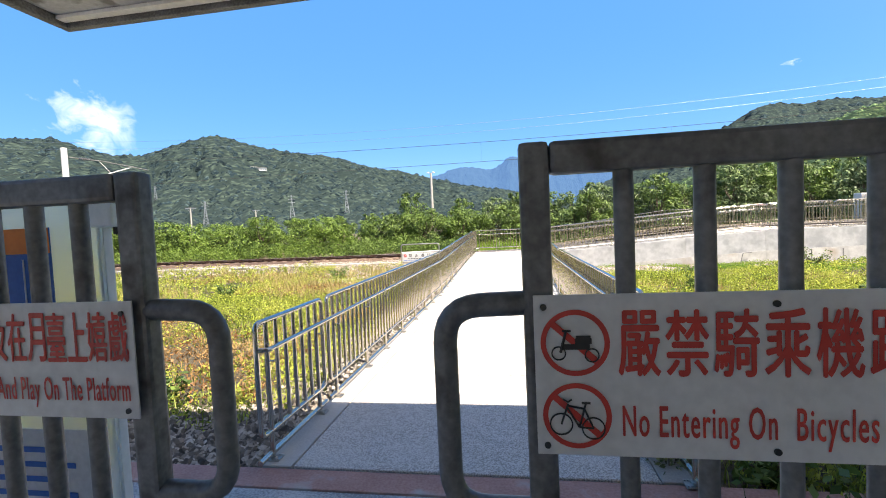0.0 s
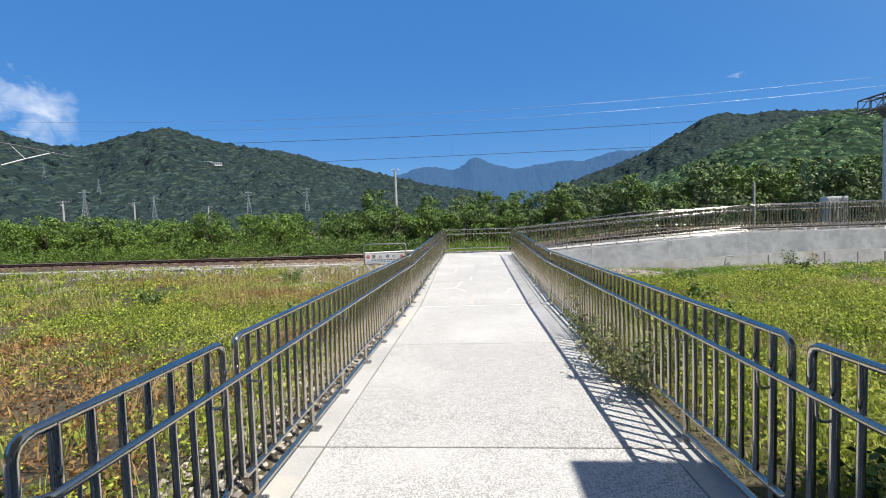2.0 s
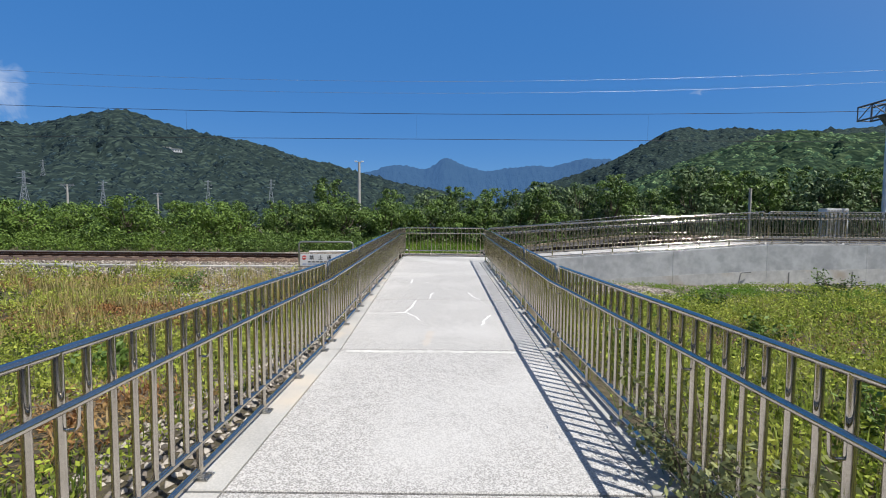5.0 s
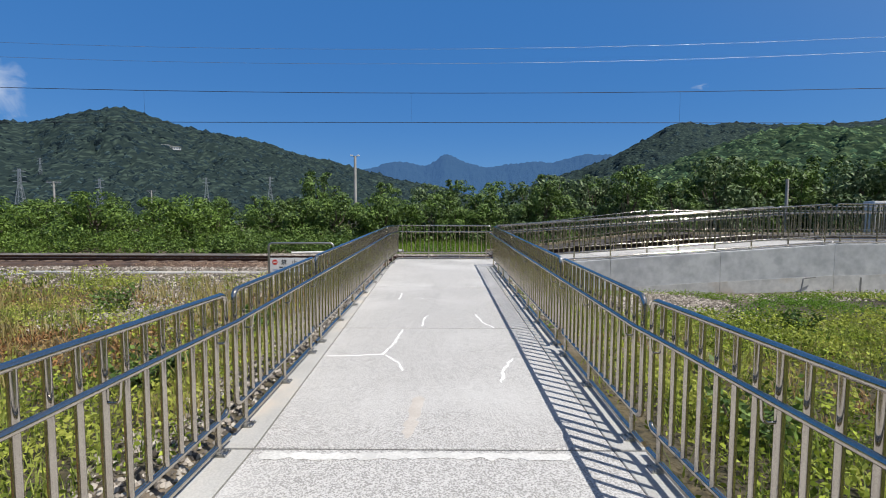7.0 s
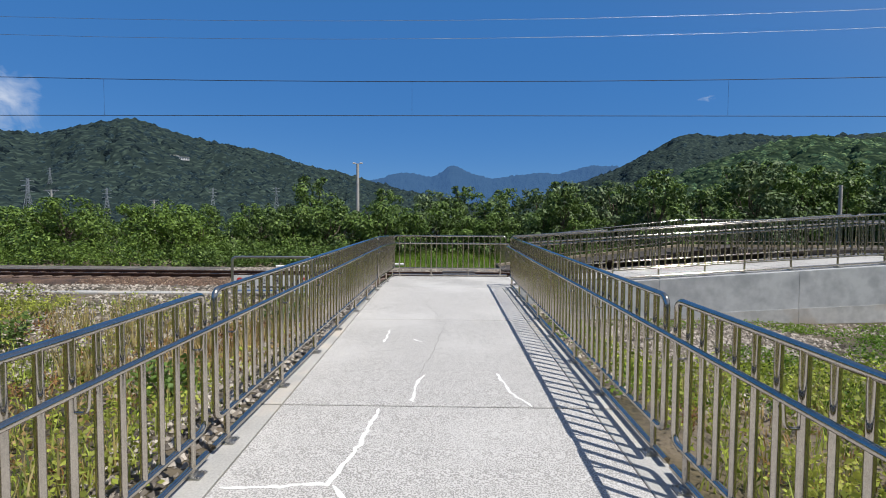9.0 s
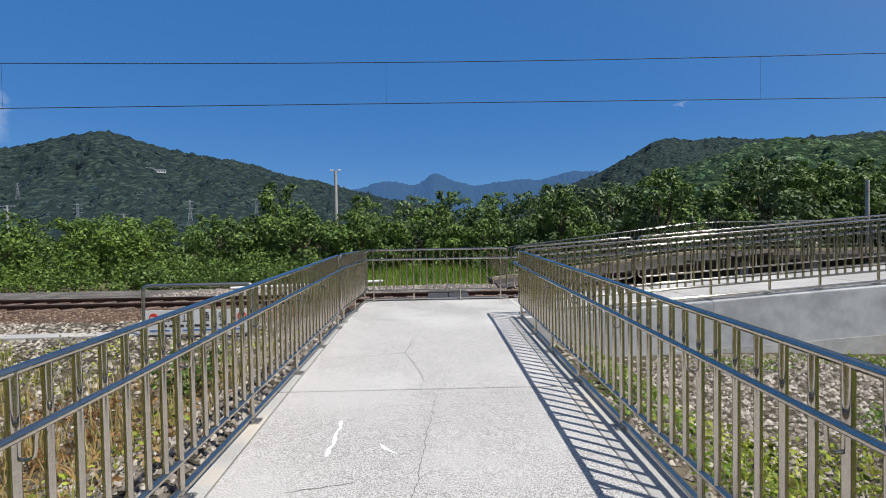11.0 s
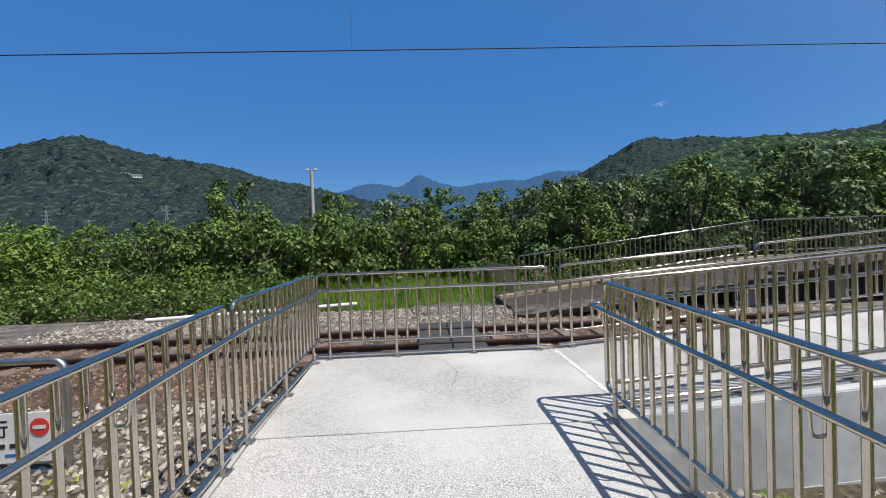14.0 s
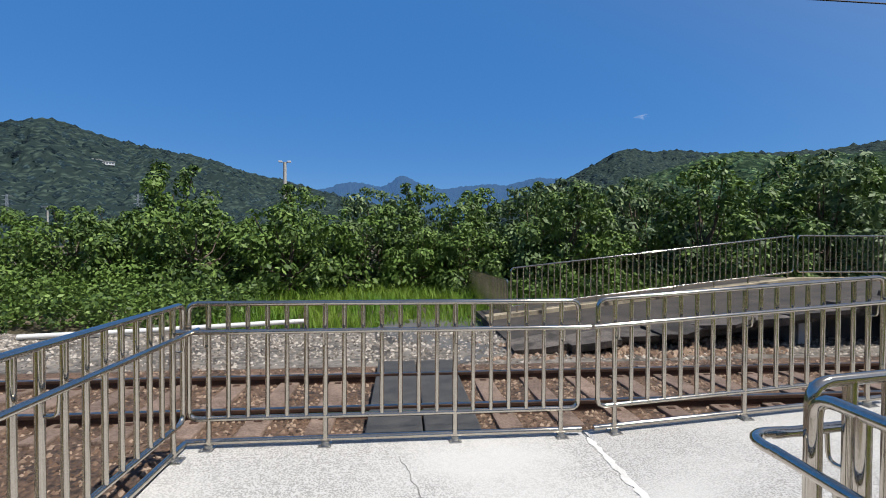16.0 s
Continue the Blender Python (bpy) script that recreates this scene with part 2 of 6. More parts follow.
RAIL_TOP = surface("worn rail head", (0.30, 0.28, 0.26), (0.45, 0.43, 0.41), 6, 80, 0.3, 1.0, 0.05, 0.001)
SLEEPER = surface("rust stained concrete sleeper", (0.10, 0.065, 0.045), (0.24, 0.17, 0.13), 5, 50, 0.9, 0, 0.3, 0.004, vary=0.15)
BALLAST = surface("rusty ballast bed", (0.025, 0.016, 0.011), (0.15, 0.09, 0.057), 2.2, 26, 0.95, 0, 0.8, 0.03, spread=0.12)
STONE = rubble("ballast stone", (0.032, 0.018, 0.011), (0.14, 0.084, 0.052), (0.34, 0.25, 0.18))
PEBBLE = rubble("grey broken stone", (0.045, 0.037, 0.029), (0.24, 0.205, 0.168), (0.50, 0.45, 0.385))
GRAVEL = surface("grey gravel", (0.04, 0.035, 0.03), (0.22, 0.195, 0.165), 2.0, 11, 0.95, 0, 0.8, 0.02, spread=0.12)
RUBBER_AND_SHADE = surface("black rubber, also painted hollow shade", (0.035, 0.034, 0.032), (0.07, 0.066, 0.06), 6, 70, 0.7, 0, 0.2, 0.002)
ASPHALT = surface("old grey asphalt", (0.06, 0.06, 0.06), (0.13, 0.125, 0.12), 2, 60, 0.9, 0, 0.4, 0.006)
YELLOW = surface("worn ochre platform line", (0.24, 0.19, 0.12), (0.50, 0.42, 0.29), 3, 40, 0.8, 0, 0.3, 0.004, stain=(0.05, 0.042, 0.035), stain_scale=2.2, stain_at=0.5)
BROKEN = surface("weathered brown grey slab", (0.030, 0.025, 0.021), (0.14, 0.118, 0.10), 3.5, 40, 0.9, 0, 0.6, 0.01, spread=0.14, vary=0.35, stain=(0.03, 0.025, 0.02), stain_scale=2.5, stain_at=0.52)
PLATFORM = surface("dark brown platform surface", (0.014, 0.012, 0.010), (0.085, 0.070, 0.058), 2.5, 30, 0.9, 0, 0.5, 0.008, spread=0.16)
PIPE = surface("white plastic pipe", (0.60, 0.59, 0.57), (0.74, 0.73, 0.71), 3, 40, 0.5, 0, 0.03, 0.001)
ALUMINIUM = surface("aluminium strand", (0.36, 0.40, 0.46), (0.46, 0.50, 0.56), 3, 40, 0.42, 1.0, 0)
WIRE = surface("dark wire", (0.012, 0.013, 0.016), (0.03, 0.032, 0.038), 3, 40, 0.75, 0.0, 0)
INSULATOR = surface("dark glazed insulator", (0.05, 0.05, 0.06), (0.10, 0.10, 0.11), 4, 40, 0.3, 0, 0)
BARK = surface("bark", (0.07, 0.05, 0.035), (0.16, 0.12, 0.09), 8, 40, 0.95, 0, 0.6, 0.02)
SOIL = surface("grassy soil", (0.018, 0.017, 0.009), (0.12, 0.095, 0.052), 0.8, 14, 0.95, 0, 0.9, 0.05, spread=0.14, stain=(0.20, 0.158, 0.112), stain_scale=0.35, stain_at=0.53)
LEAF = leafy("broad green leaves", (0.012, 0.036, 0.009), (0.24, 0.35, 0.085), (0.125, 0.205, 0.038), 0.14, 0.35)
LEAF_DARK = leafy("dark glossy leaves", (0.012, 0.034, 0.014), (0.28, 0.37, 0.17), (0.10, 0.16, 0.042), 0.13, 0.3)
# Copy of LEAF for the western belt, its sunlit brightness put into the colour.
LEAF_BRIGHT = leafy("leaves in painted sunlit tones", (0.018, 0.050, 0.009), (0.23, 0.34, 0.065), (0.16, 0.25, 0.042), 0.15, 0.5)
GRASS = leafy("meadow grass", (0.026, 0.066, 0.008), (0.48, 0.60, 0.09), (0.40, 0.42, 0.10), 0.38, 0.6)
GRASS_DRY = leafy("dry reddish grass", (0.11, 0.048, 0.016), (0.52, 0.27, 0.10), (0.42, 0.31, 0.13), 0.25, 0.9)
GRASS_FRESH = leafy("fresh long grass", (0.09, 0.19, 0.02), (0.21, 0.36, 0.04), (0.26, 0.36, 0.05), 0.4, 0.6)
STRAW = leafy("straw coloured stalks", (0.30, 0.24, 0.09), (0.50, 0.42, 0.20), (0.42, 0.34, 0.12), 0.3, 0.6)
LEAF_DUSTY = leafy("dusty creeper leaves", (0.07, 0.095, 0.035), (0.38, 0.40, 0.17), (0.32, 0.33, 0.14), 0.28, 0.8)
GRASS_SHORT = leafy("bright low weeds", (0.022, 0.054, 0.006), (0.64, 0.74, 0.10), (0.54, 0.55, 0.11), 0.40, 1.1)


# ---- mesh helpers ----
def part(name, bm, material, parent=None, label=""):
    """Links a bmesh as one mesh object, under parent if there is one."""
    me = bpy.data.meshes.new(name)
    bm.to_mesh(me)
    bm.free()
    me.materials.append(material)
    ob = new(name, me)
    ob.parent = parent
    return tagged(ob, label)


def piece(name, me, parent, m):
    ob = new(name, me)
    ob.parent = parent
    ob.matrix_local = m
    return ob


def mesh_of(name, bm, material, smooth=False):
    me = bpy.data.meshes.new(name)
    bm.to_mesh(me)
    bm.free()
    me.materials.append(material)
    return me


def empty(name, m, label="", category="", group="", kind=""):
    ob = new(name)
    ob.matrix_basis = m
    return tagged(ob, label, category, group, kind)


def box(bm, x0, x1, y0, y1, z0, z1, bevel=0.0):
    geo = bmesh.ops.create_cube(bm, size=1.0, matrix=Matrix.Translation(((x0 + x1) / 2, (y0 + y1) / 2, (z0 + z1) / 2)) @ Matrix.Diagonal((x1 - x0, y1 - y0, z1 - z0, 1)))
    if bevel:
        es = list({e for v in geo["verts"] for e in v.link_edges})
        bmesh.ops.bevel(bm, geom=es, offset=bevel, segments=2, affect="EDGES", profile=0.6)
    return bm


def boxed(x0, x1, y0, y1, z0, z1, bevel=0.0):
    return box(bmesh.new(), x0, x1, y0, y1, z0, z1, bevel)


def tube(bm, pts, r, seg=8, closed=False, r_end=None):
    """A round bar along a line of points."""
    pts = [Vector(p) for p in pts]
    n = len(pts)
    rings, side = [], None
    for i, p in enumerate(pts):
        a = pts[i - 1] if i > 0 or closed else p
        b = pts[(i + 1) % n] if i < n - 1 or closed else p
        d = (b - a).normalized()
        if side is None:
            side = d.orthogonal().normalized()
        else:
            side = (side - d * side.dot(d)).normalized()
        up = d.cross(side)
        rad = r if r_end is None else r + (r_end - r) * i / (n - 1)
        rings.append([bm.verts.new(p + side * math.cos(k * math.tau / seg) * rad + up * math.sin(k * math.tau / seg) * rad) for k in range(seg)])
    for i in range(n if closed else n - 1):
        a, b = rings[i], rings[(i + 1) % n]
        for k in range(seg):
            f = bm.faces.new((a[k], a[(k + 1) % seg], b[(k + 1) % seg], b[k]))
            f.smooth = True
    if not closed:
        for ring in (rings[0][::-1], rings[-1]):
            bm.faces.new([bm.verts.new(v.co) for v in ring])
    return bm


def rounded(pts, r, steps=4):
    """Round the inner corners of a line of points."""
    pts = [Vector(p) for p in pts]
    out = [pts[0]]
    for a, p, b in zip(pts, pts[1:], pts[2:]):
        u, v = (a - p).normalized() * r, (b - p).normalized() * r
        for k in range(steps + 1):
            t = k / steps
            out.append((p + u) * (1 - t) ** 2 + p * 2 * t * (1 - t) + (p + v) * t ** 2)
    return out + [pts[-1]]


def prism(bm, outline, depth):
    """A flat outline in x and z, thickened along y by depth."""
    a = [bm.verts.new((x, 0, z)) for x, z in outline]
    b = [bm.verts.new((x, depth, z)) for x, z in outline]
    bm.faces.new(a)
    bm.faces.new(b[::-1])
    for i in range(len(a)):
        j = (i + 1) % len(a)
        bm.faces.new((a[j], a[i], b[i], b[j]))
    return bm


def from_arrays(name, verts, faces, material, smooth=False):
    me = bpy.data.meshes.new(name)
    verts, faces = np.asarray(verts, dtype=np.float32), np.asarray(faces, dtype=np.int32)
    k = faces.shape[1]
    me.vertices.add(len(verts))
    me.vertices.foreach_set("co", verts.ravel())
    me.loops.add(faces.size)
    me.loops.foreach_set("vertex_index", faces.ravel())
    me.polygons.add(len(faces))
    me.polygons.foreach_set("loop_start", np.arange(0, faces.size, k, dtype=np.int32))
    if smooth:
        me.polygons.foreach_set("use_smooth", np.ones(len(faces), dtype=bool))
    me.update(calc_edges=True)
    me.validate()
    me.materials.append(material)
    return me


def leaf_arrays(rng, centres, size, droop=0.3):
    """One folded, pointed leaf of four corners at each centre."""
    n = len(centres)
    d = rng.normal(size=(n, 3))
    d[:, 2] = d[:, 2] * 0.7 - droop
    d /= np.linalg.norm(d, axis=1)[:, None]
    w = np.cross(d, rng.normal(size=(n, 3)))
    w /= np.linalg.norm(w, axis=1)[:, None] + 1e-9
    s = size * rng.uniform(0.6, 1.3, (n, 1))
    v = np.stack([centres - d * s * 0.5, centres + w * s * 0.27, centres + d * s * 0.5, centres - w * s * 0.27], 1)
    f = np.arange(n * 4).reshape(n, 4)
    return v.reshape(-1, 3), f


def blade_arrays(rng, x, y, z, height, width, lean=0.45):
    """Bent grass blades: a quad and a tip each."""
    n = len(x)
    root = np.stack([x, y, z], 1)
    a = rng.uniform(0, math.tau, n)
    out = np.stack([np.cos(a), np.sin(a), np.zeros(n)], 1)
    across = np.stack([-np.sin(a), np.cos(a), np.zeros(n)], 1) * (width * rng.uniform(0.6, 1.3, n))[:, None]
    h = height * rng.uniform(0.5, 1.25, n)
    bend = (h * rng.uniform(0.1, lean * 2, n))[:, None]
    mid = root + out * bend * 0.35 + np.stack([0 * h, 0 * h, h * 0.6], 1)
    tip = root + out * bend + np.stack([0 * h, 0 * h, h * rng.uniform(0.8, 1.0, n)], 1)
    v = np.stack([root - across, root + across, mid + across * 0.7, mid - across * 0.7, tip + across * 0.12, tip - across * 0.12], 1)
    i = np.arange(n)[:, None] * 6
    f = np.concatenate([i + np.array([[0, 1, 2, 3]]), i + np.array([[3, 2, 4, 5]])])
    return v.reshape(-1, 3), f


def lettering(text, height, width, material, parent, m, name="lettering", bold=0.0016, space=1.0):
    """Letters cut from the built-in font, fitted to a size and thickened by overlaid strokes."""
    cu = bpy.data.curves.new(name, "FONT")
    cu.body, cu.align_x, cu.resolution_u, cu.space_character = text, "LEFT", 3, space
    tmp = new("tmp_text", cu)
    me = bpy.data.meshes.new_from_object(tmp.evaluated_get(bpy.context.evaluated_depsgraph_get()))
    bpy.data.objects.remove(tmp)
    bpy.data.curves.remove(cu)
    co = np.array([v.co[:] for v in me.vertices])
    if len(co) == 0:
        return None
    lo, hi = co.min(0), co.max(0)
    me.transform(Matrix.Diagonal((width / (hi[0] - lo[0]), height / (hi[1] - lo[1]), 1, 1)) @ Matrix.Translation((-lo[0], -lo[1], 0)))
    bm = bmesh.new()
    for k, (dx, dy) in enumerate(((0, 0), (bold, 0), (-bold, 0), (0, bold), (0, -bold))):
        had = set(bm.verts)
        bm.from_mesh(me)
        for v in bm.verts:
            if v not in had:
                v.co += Vector((dx, dy, 0.0002 * k))
    bpy.data.meshes.remove(me)
    ob = part(name, bm, material, parent)
    ob.matrix_local = m
    return ob


# ---- levels of the place ----
FLOOR_LOW, FLOOR_HIGH = -0.31, 0.07
WEST, EAST = -1.99, 1.07          # fence lines of the walkway
NORTH, RAMP_SOUTH = 23.45, 21.27  # fence lines of the cross ramp
TRACK_Y, GAUGE = 25.03, 1.13


def floor_z(y):
    """Height of the walkway: level, then a long gentle rise, then level."""
    return FLOOR_LOW + (FLOOR_HIGH - FLOOR_LOW) * min(1, max(0, (y - 11.6) / 9.4))


def ramp_z(x):
    """Height of the cross ramp that climbs to the platform."""
    return FLOOR_HIGH + 0.66 * min(1, max(0, (x - 1.2) / 9.4))


def smooth(a, b, v):
    t = np.clip((v - a) / (b - a), 0, 1)
    return t * t * (3 - 2 * t)


def ground_z(x, y):
    """Height of the field: a little below the walkway, rising to the track bed."""
    x, y = np.asarray(x, dtype=float), np.asarray(y, dtype=float)
    z = -0.52 - 0.12 * smooth(4, 20, y) * smooth(-3, 3, x)
    z = z + 0.36 * smooth(18.0, 22.5, y) * (1 - smooth(0.5, 1.4, x)) * smooth(-40, 0, 0 * x + 1)
    z = z + 0.30 * smooth(22.5, 23.2, y) * smooth(0.5, 1.4, x)
    z = z - 0.32 * smooth(22.7, 23.5, y) - 0.03 * smooth(30.0, 36.0, y)
    z = z + 0.34 * smooth(30.4, 34.5, y)
    deck = FLOOR_LOW + (FLOOR_HIGH - FLOOR_LOW) * np.clip((y - 11.6) / 9.4, 0, 1)
    near = smooth(-3.9, -2.3, x) * (1 - smooth(22.2, 22.7, y)) * smooth(2.8, 3.4, y) * (x < -0.5)
    z = z + near * np.maximum(0, deck - 0.13 - z)
    near = (1 - smooth(1.5, 2.6, x)) * (1 - smooth(20.3, 20.9, y)) * smooth(2.8, 3.4, y) * (x >= -0.5)
    z = z + near * np.maximum(0, deck - 0.24 - z)
    z = z + 0.05 * np.sin(x * 0.9 + y * 0.5) * np.cos(y * 0.7 - x * 0.3) * (1 - smooth(21.5, 22.5, y)) * smooth(2.2, 3.5, np.abs(x + 0.5))
    return z


# ---- ground ----
def build_ground():
    ax = np.sort(np.concatenate([np.sinh(np.linspace(-7.2, 7.2, 150)) * 5.0, np.arange(-4.0, -1.9, 0.15), np.arange(0.9, 3.0, 0.15)]))
    ay = 14 + np.sinh(np.linspace(-7.2, 7.2, 170)) * 5.0
    gx, gy = np.meshgrid(ax, ay)
    gz = ground_z(gx, gy)
    v = np.stack([gx.ravel(), gy.ravel(), gz.ravel()], 1)
    i = np.arange(len(ay) - 1)[:, None] * len(ax) + np.arange(len(ax) - 1)[None, :]
    i = i.ravel()
    f = np.stack([i, i + 1, i + 1 + len(ax), i + len(ax)], 1)
    ob = new("ground", from_arrays("ground", v, f, SOIL, True))
    tagged(ob, "rough field soil with patchy green and dry grass", "ground", kind="structure")


build_ground()


# ---- walkway ----
JOINTS = [3.16, 5.33, 8.43, 11.6, 14.78, 17.93, 21.05, 23.56]


def slab(x0, x1, y0, y1, z_at, depth, bevel=0.006):
    """A cast slab whose top follows the slope in y."""
    bm = bmesh.new()
    a, b = x0 if callable(x0) else (lambda y: x0), x1 if callable(x1) else (lambda y: x1)
    top = [bm.verts.new((x, y, z_at(y))) for x, y in ((a(y0), y0), (b(y0), y0), (b(y1), y1), (a(y1), y1))]
    low = [bm.verts.new((v.co.x, v.co.y, v.co.z - depth)) for v in top]
    bm.faces.new(top)
    bm.faces.new(low[::-1])
    for i in range(4):
        j = (i + 1) % 4
        bm.faces.new((top[j], top[i], low[i], low[j]))
    es = [e for e in bm.edges if all(v in top for v in e.verts)]
    bmesh.ops.bevel(bm, geom=es, offset=bevel, segments=1, affect="EDGES")
    return bm


walkway = empty("walkway", pose(0, 0, 0), "pale cast concrete walkway between steel fences", "walkway", kind="structure")
part("base", slab(WEST + 0.1, EAST - 0.12, 3.16, 11.6, lambda y: floor_z(y) - 0.035, 0.3), CRACK, walkway, "dark joint filling under the slabs")
part("base", slab(WEST + 0.1, EAST - 0.12, 11.6, 21.1, lambda y: floor_z(y) - 0.035, 0.4), CRACK, walkway, "dark joint filling under the slabs")
part("base", slab(WEST + 0.1, EAST - 0.12, 21.1, NORTH + 0.11, lambda y: floor_z(y) - 0.035, 0.5), CRACK, walkway, "dark joint filling under the slabs")


def east_line(y):
    """The east fence closes in a little towards the track."""
    return 1.13 - 0.009 * (y - 4)


def west_joint(y):
    """The joint along the west edge drifts towards the fence."""
    return -1.77 - 0.021 * max(0, y - 12)


for y0, y1 in zip(JOINTS, JOINTS[1:]):
    g = 0.012
    part("slab", slab(west_joint, (lambda y: east_line(y) - 0.208) if y1 < 21.5 else EAST + 0.12, y0 + g, y1 - g, floor_z, 0.15), CONCRETE_WASHED if y1 > 21.5 else CONCRETE, walkway)
    part("edge_slab", slab(WEST - 0.04, lambda y: west_joint(y) - 0.014, y0 + g, y1 - g, floor_z, 0.6), KERB_CONCRETE, walkway)
    if y1 < 21.5:
        part("edge_slab", slab(lambda y: east_line(y) - 0.20, lambda y: east_line(y) + 0.045, y0 + g, y1 - g, floor_z, 0.35), KERB_CONCRETE, walkway)


# ---- cross ramp and its retaining wall ----
def ramp_block(x0, x1, y0, y1, thick, lift=0.0):
    bm = bmesh.new()
    ring = [(x0, y0), (x1, y0), (x1, y1), (x0, y1)]
    top = [bm.verts.new((x, y, ramp_z(x) + lift)) for x, y in ring]
    low = [bm.verts.new((x, y, (ramp_z(x) + lift - thick) if thick > 0 else -1.2)) for x, y in ring]
    bm.faces.new(top)
    bm.faces.new(low[::-1])
    for i in range(4):
        j = (i + 1) % 4
        bm.faces.new((top[j], top[i], low[i], low[j]))
    bmesh.ops.bevel(bm, geom=[e for e in bm.edges if all(v in top for v in e.verts)], offset=0.01, segments=2, affect="EDGES")
    return bm


ramp = empty("platform_ramp", pose(0, 0, 0), "pale concrete ramp climbing beside the track to the platform", "ramp", kind="structure")
xs = [EAST + 0.125, 4.3, 7.4, 10.6, 14.0, 18.0, 24.0, 34.0, 60.0]
for x0, x1 in zip(xs, xs[1:]):
    part("slab", ramp_block(x0 + 0.006, x1 - 0.006, RAMP_SOUTH - 0.02, NORTH + 0.10, 0.2), CONCRETE_WASHED, ramp)
    part("fill", ramp_block(x0, x1, RAMP_SOUTH + 0.05, NORTH + 0.06, 0, -0.15), WALL_CONCRETE, ramp)
def lift_z(x):
    """Top of the paler lower lift of the retaining wall."""
    return -0.795 + 0.06 * min(x, 12.0)


wall = empty("retaining_wall", pose(0, 0, 0), "grey cast concrete retaining wall with stains under the ramp fence", "wall", kind="structure")
for x0, x1 in zip(xs, xs[1:]):
    part("panel", ramp_block(x0 + 0.004, x1 - 0.004, RAMP_SOUTH - 0.16, RAMP_SOUTH - 0.025, 0, -0.015), WALL_CONCRETE, wall)
    bm = bmesh.new()
    lift = [(x0 + 0.004, -1.2), (x1 - 0.004, -1.2), (x1 - 0.004, lift_z(x1)), (x0 + 0.004, lift_z(x0))]
    prism(bm, lift, 0.008)
    bmesh.ops.translate(bm, verts=bm.verts, vec=(0, RAMP_SOUTH - 0.171, 0))
    bmesh.ops.recalc_face_normals(bm, faces=bm.faces)
    part("lower_lift", bm, WALL_PALE, wall, "paler warm grey lower lift of the wall")


for k in range(16):
    x = 11.2 + k * 1.15 + random.uniform(-0.2, 0.2)
    part("form_mark", boxed(x, x + 0.05, RAMP_SOUTH - 0.1745, RAMP_SOUTH - 0.172, -0.9, -0.12 - random.uniform(0, 0.12)), STAIN_GREY, wall, "dark vertical form stain")
tagged(part("bent_pipe", tube(bmesh.new(), rounded([(9.45, RAMP_SOUTH - 0.45, -0.75), (9.62, RAMP_SOUTH - 0.33, -0.22), (10.0, RAMP_SOUTH - 0.26, -0.20)], 0.06), 0.018, 8), GALV), "bent grey pipe stub at the foot of the wall", "pipe")


# ---- fences ----
HEIGHT, RAIL_LOW, HAND = 1.125, 0.23, 0.92
shared = {}


def cached(key, make):
    if key not in shared:
        shared[key] = make()
    return shared[key]


def bar_mesh(r, h, seg=8):
    return cached(("bar", r, round(h, 3)), lambda: mesh_of("bar", tube(bmesh.new(), [(0, 0, 0), (0, 0, h)], r, seg), STEEL, True))


def plate_mesh(side):
    def make():
        bm = boxed(-0.05, 0.05, min(-0.03, side * 0.070), max(0.03, side * 0.070), 0.0, 0.010, 0.003)
        for sx in (-0.034, 0.034):
            for sy in (side * 0.038, side * 0.058):
                tube(bm, [(sx, sy, 0.01), (sx, sy, 0.020)], 0.008, 6)
        tube(bm, [(0, 0, 0.01), (0, 0, 0.03)], 0.034, 10)
        return mesh_of("base_plate", bm, STEEL_DULL)
    return cached(("plate", side), make)


def hook_mesh(side):
    def make():
        line = rounded([(0, 0, HAND - 0.115), (0, side * 0.075, HAND - 0.125), (0, side * 0.082, HAND - 0.015)], 0.04)
        return mesh_of("bracket", tube(bmesh.new(), line, 0.008, 6), STEEL, True)
    return cached(("hook", side), make)


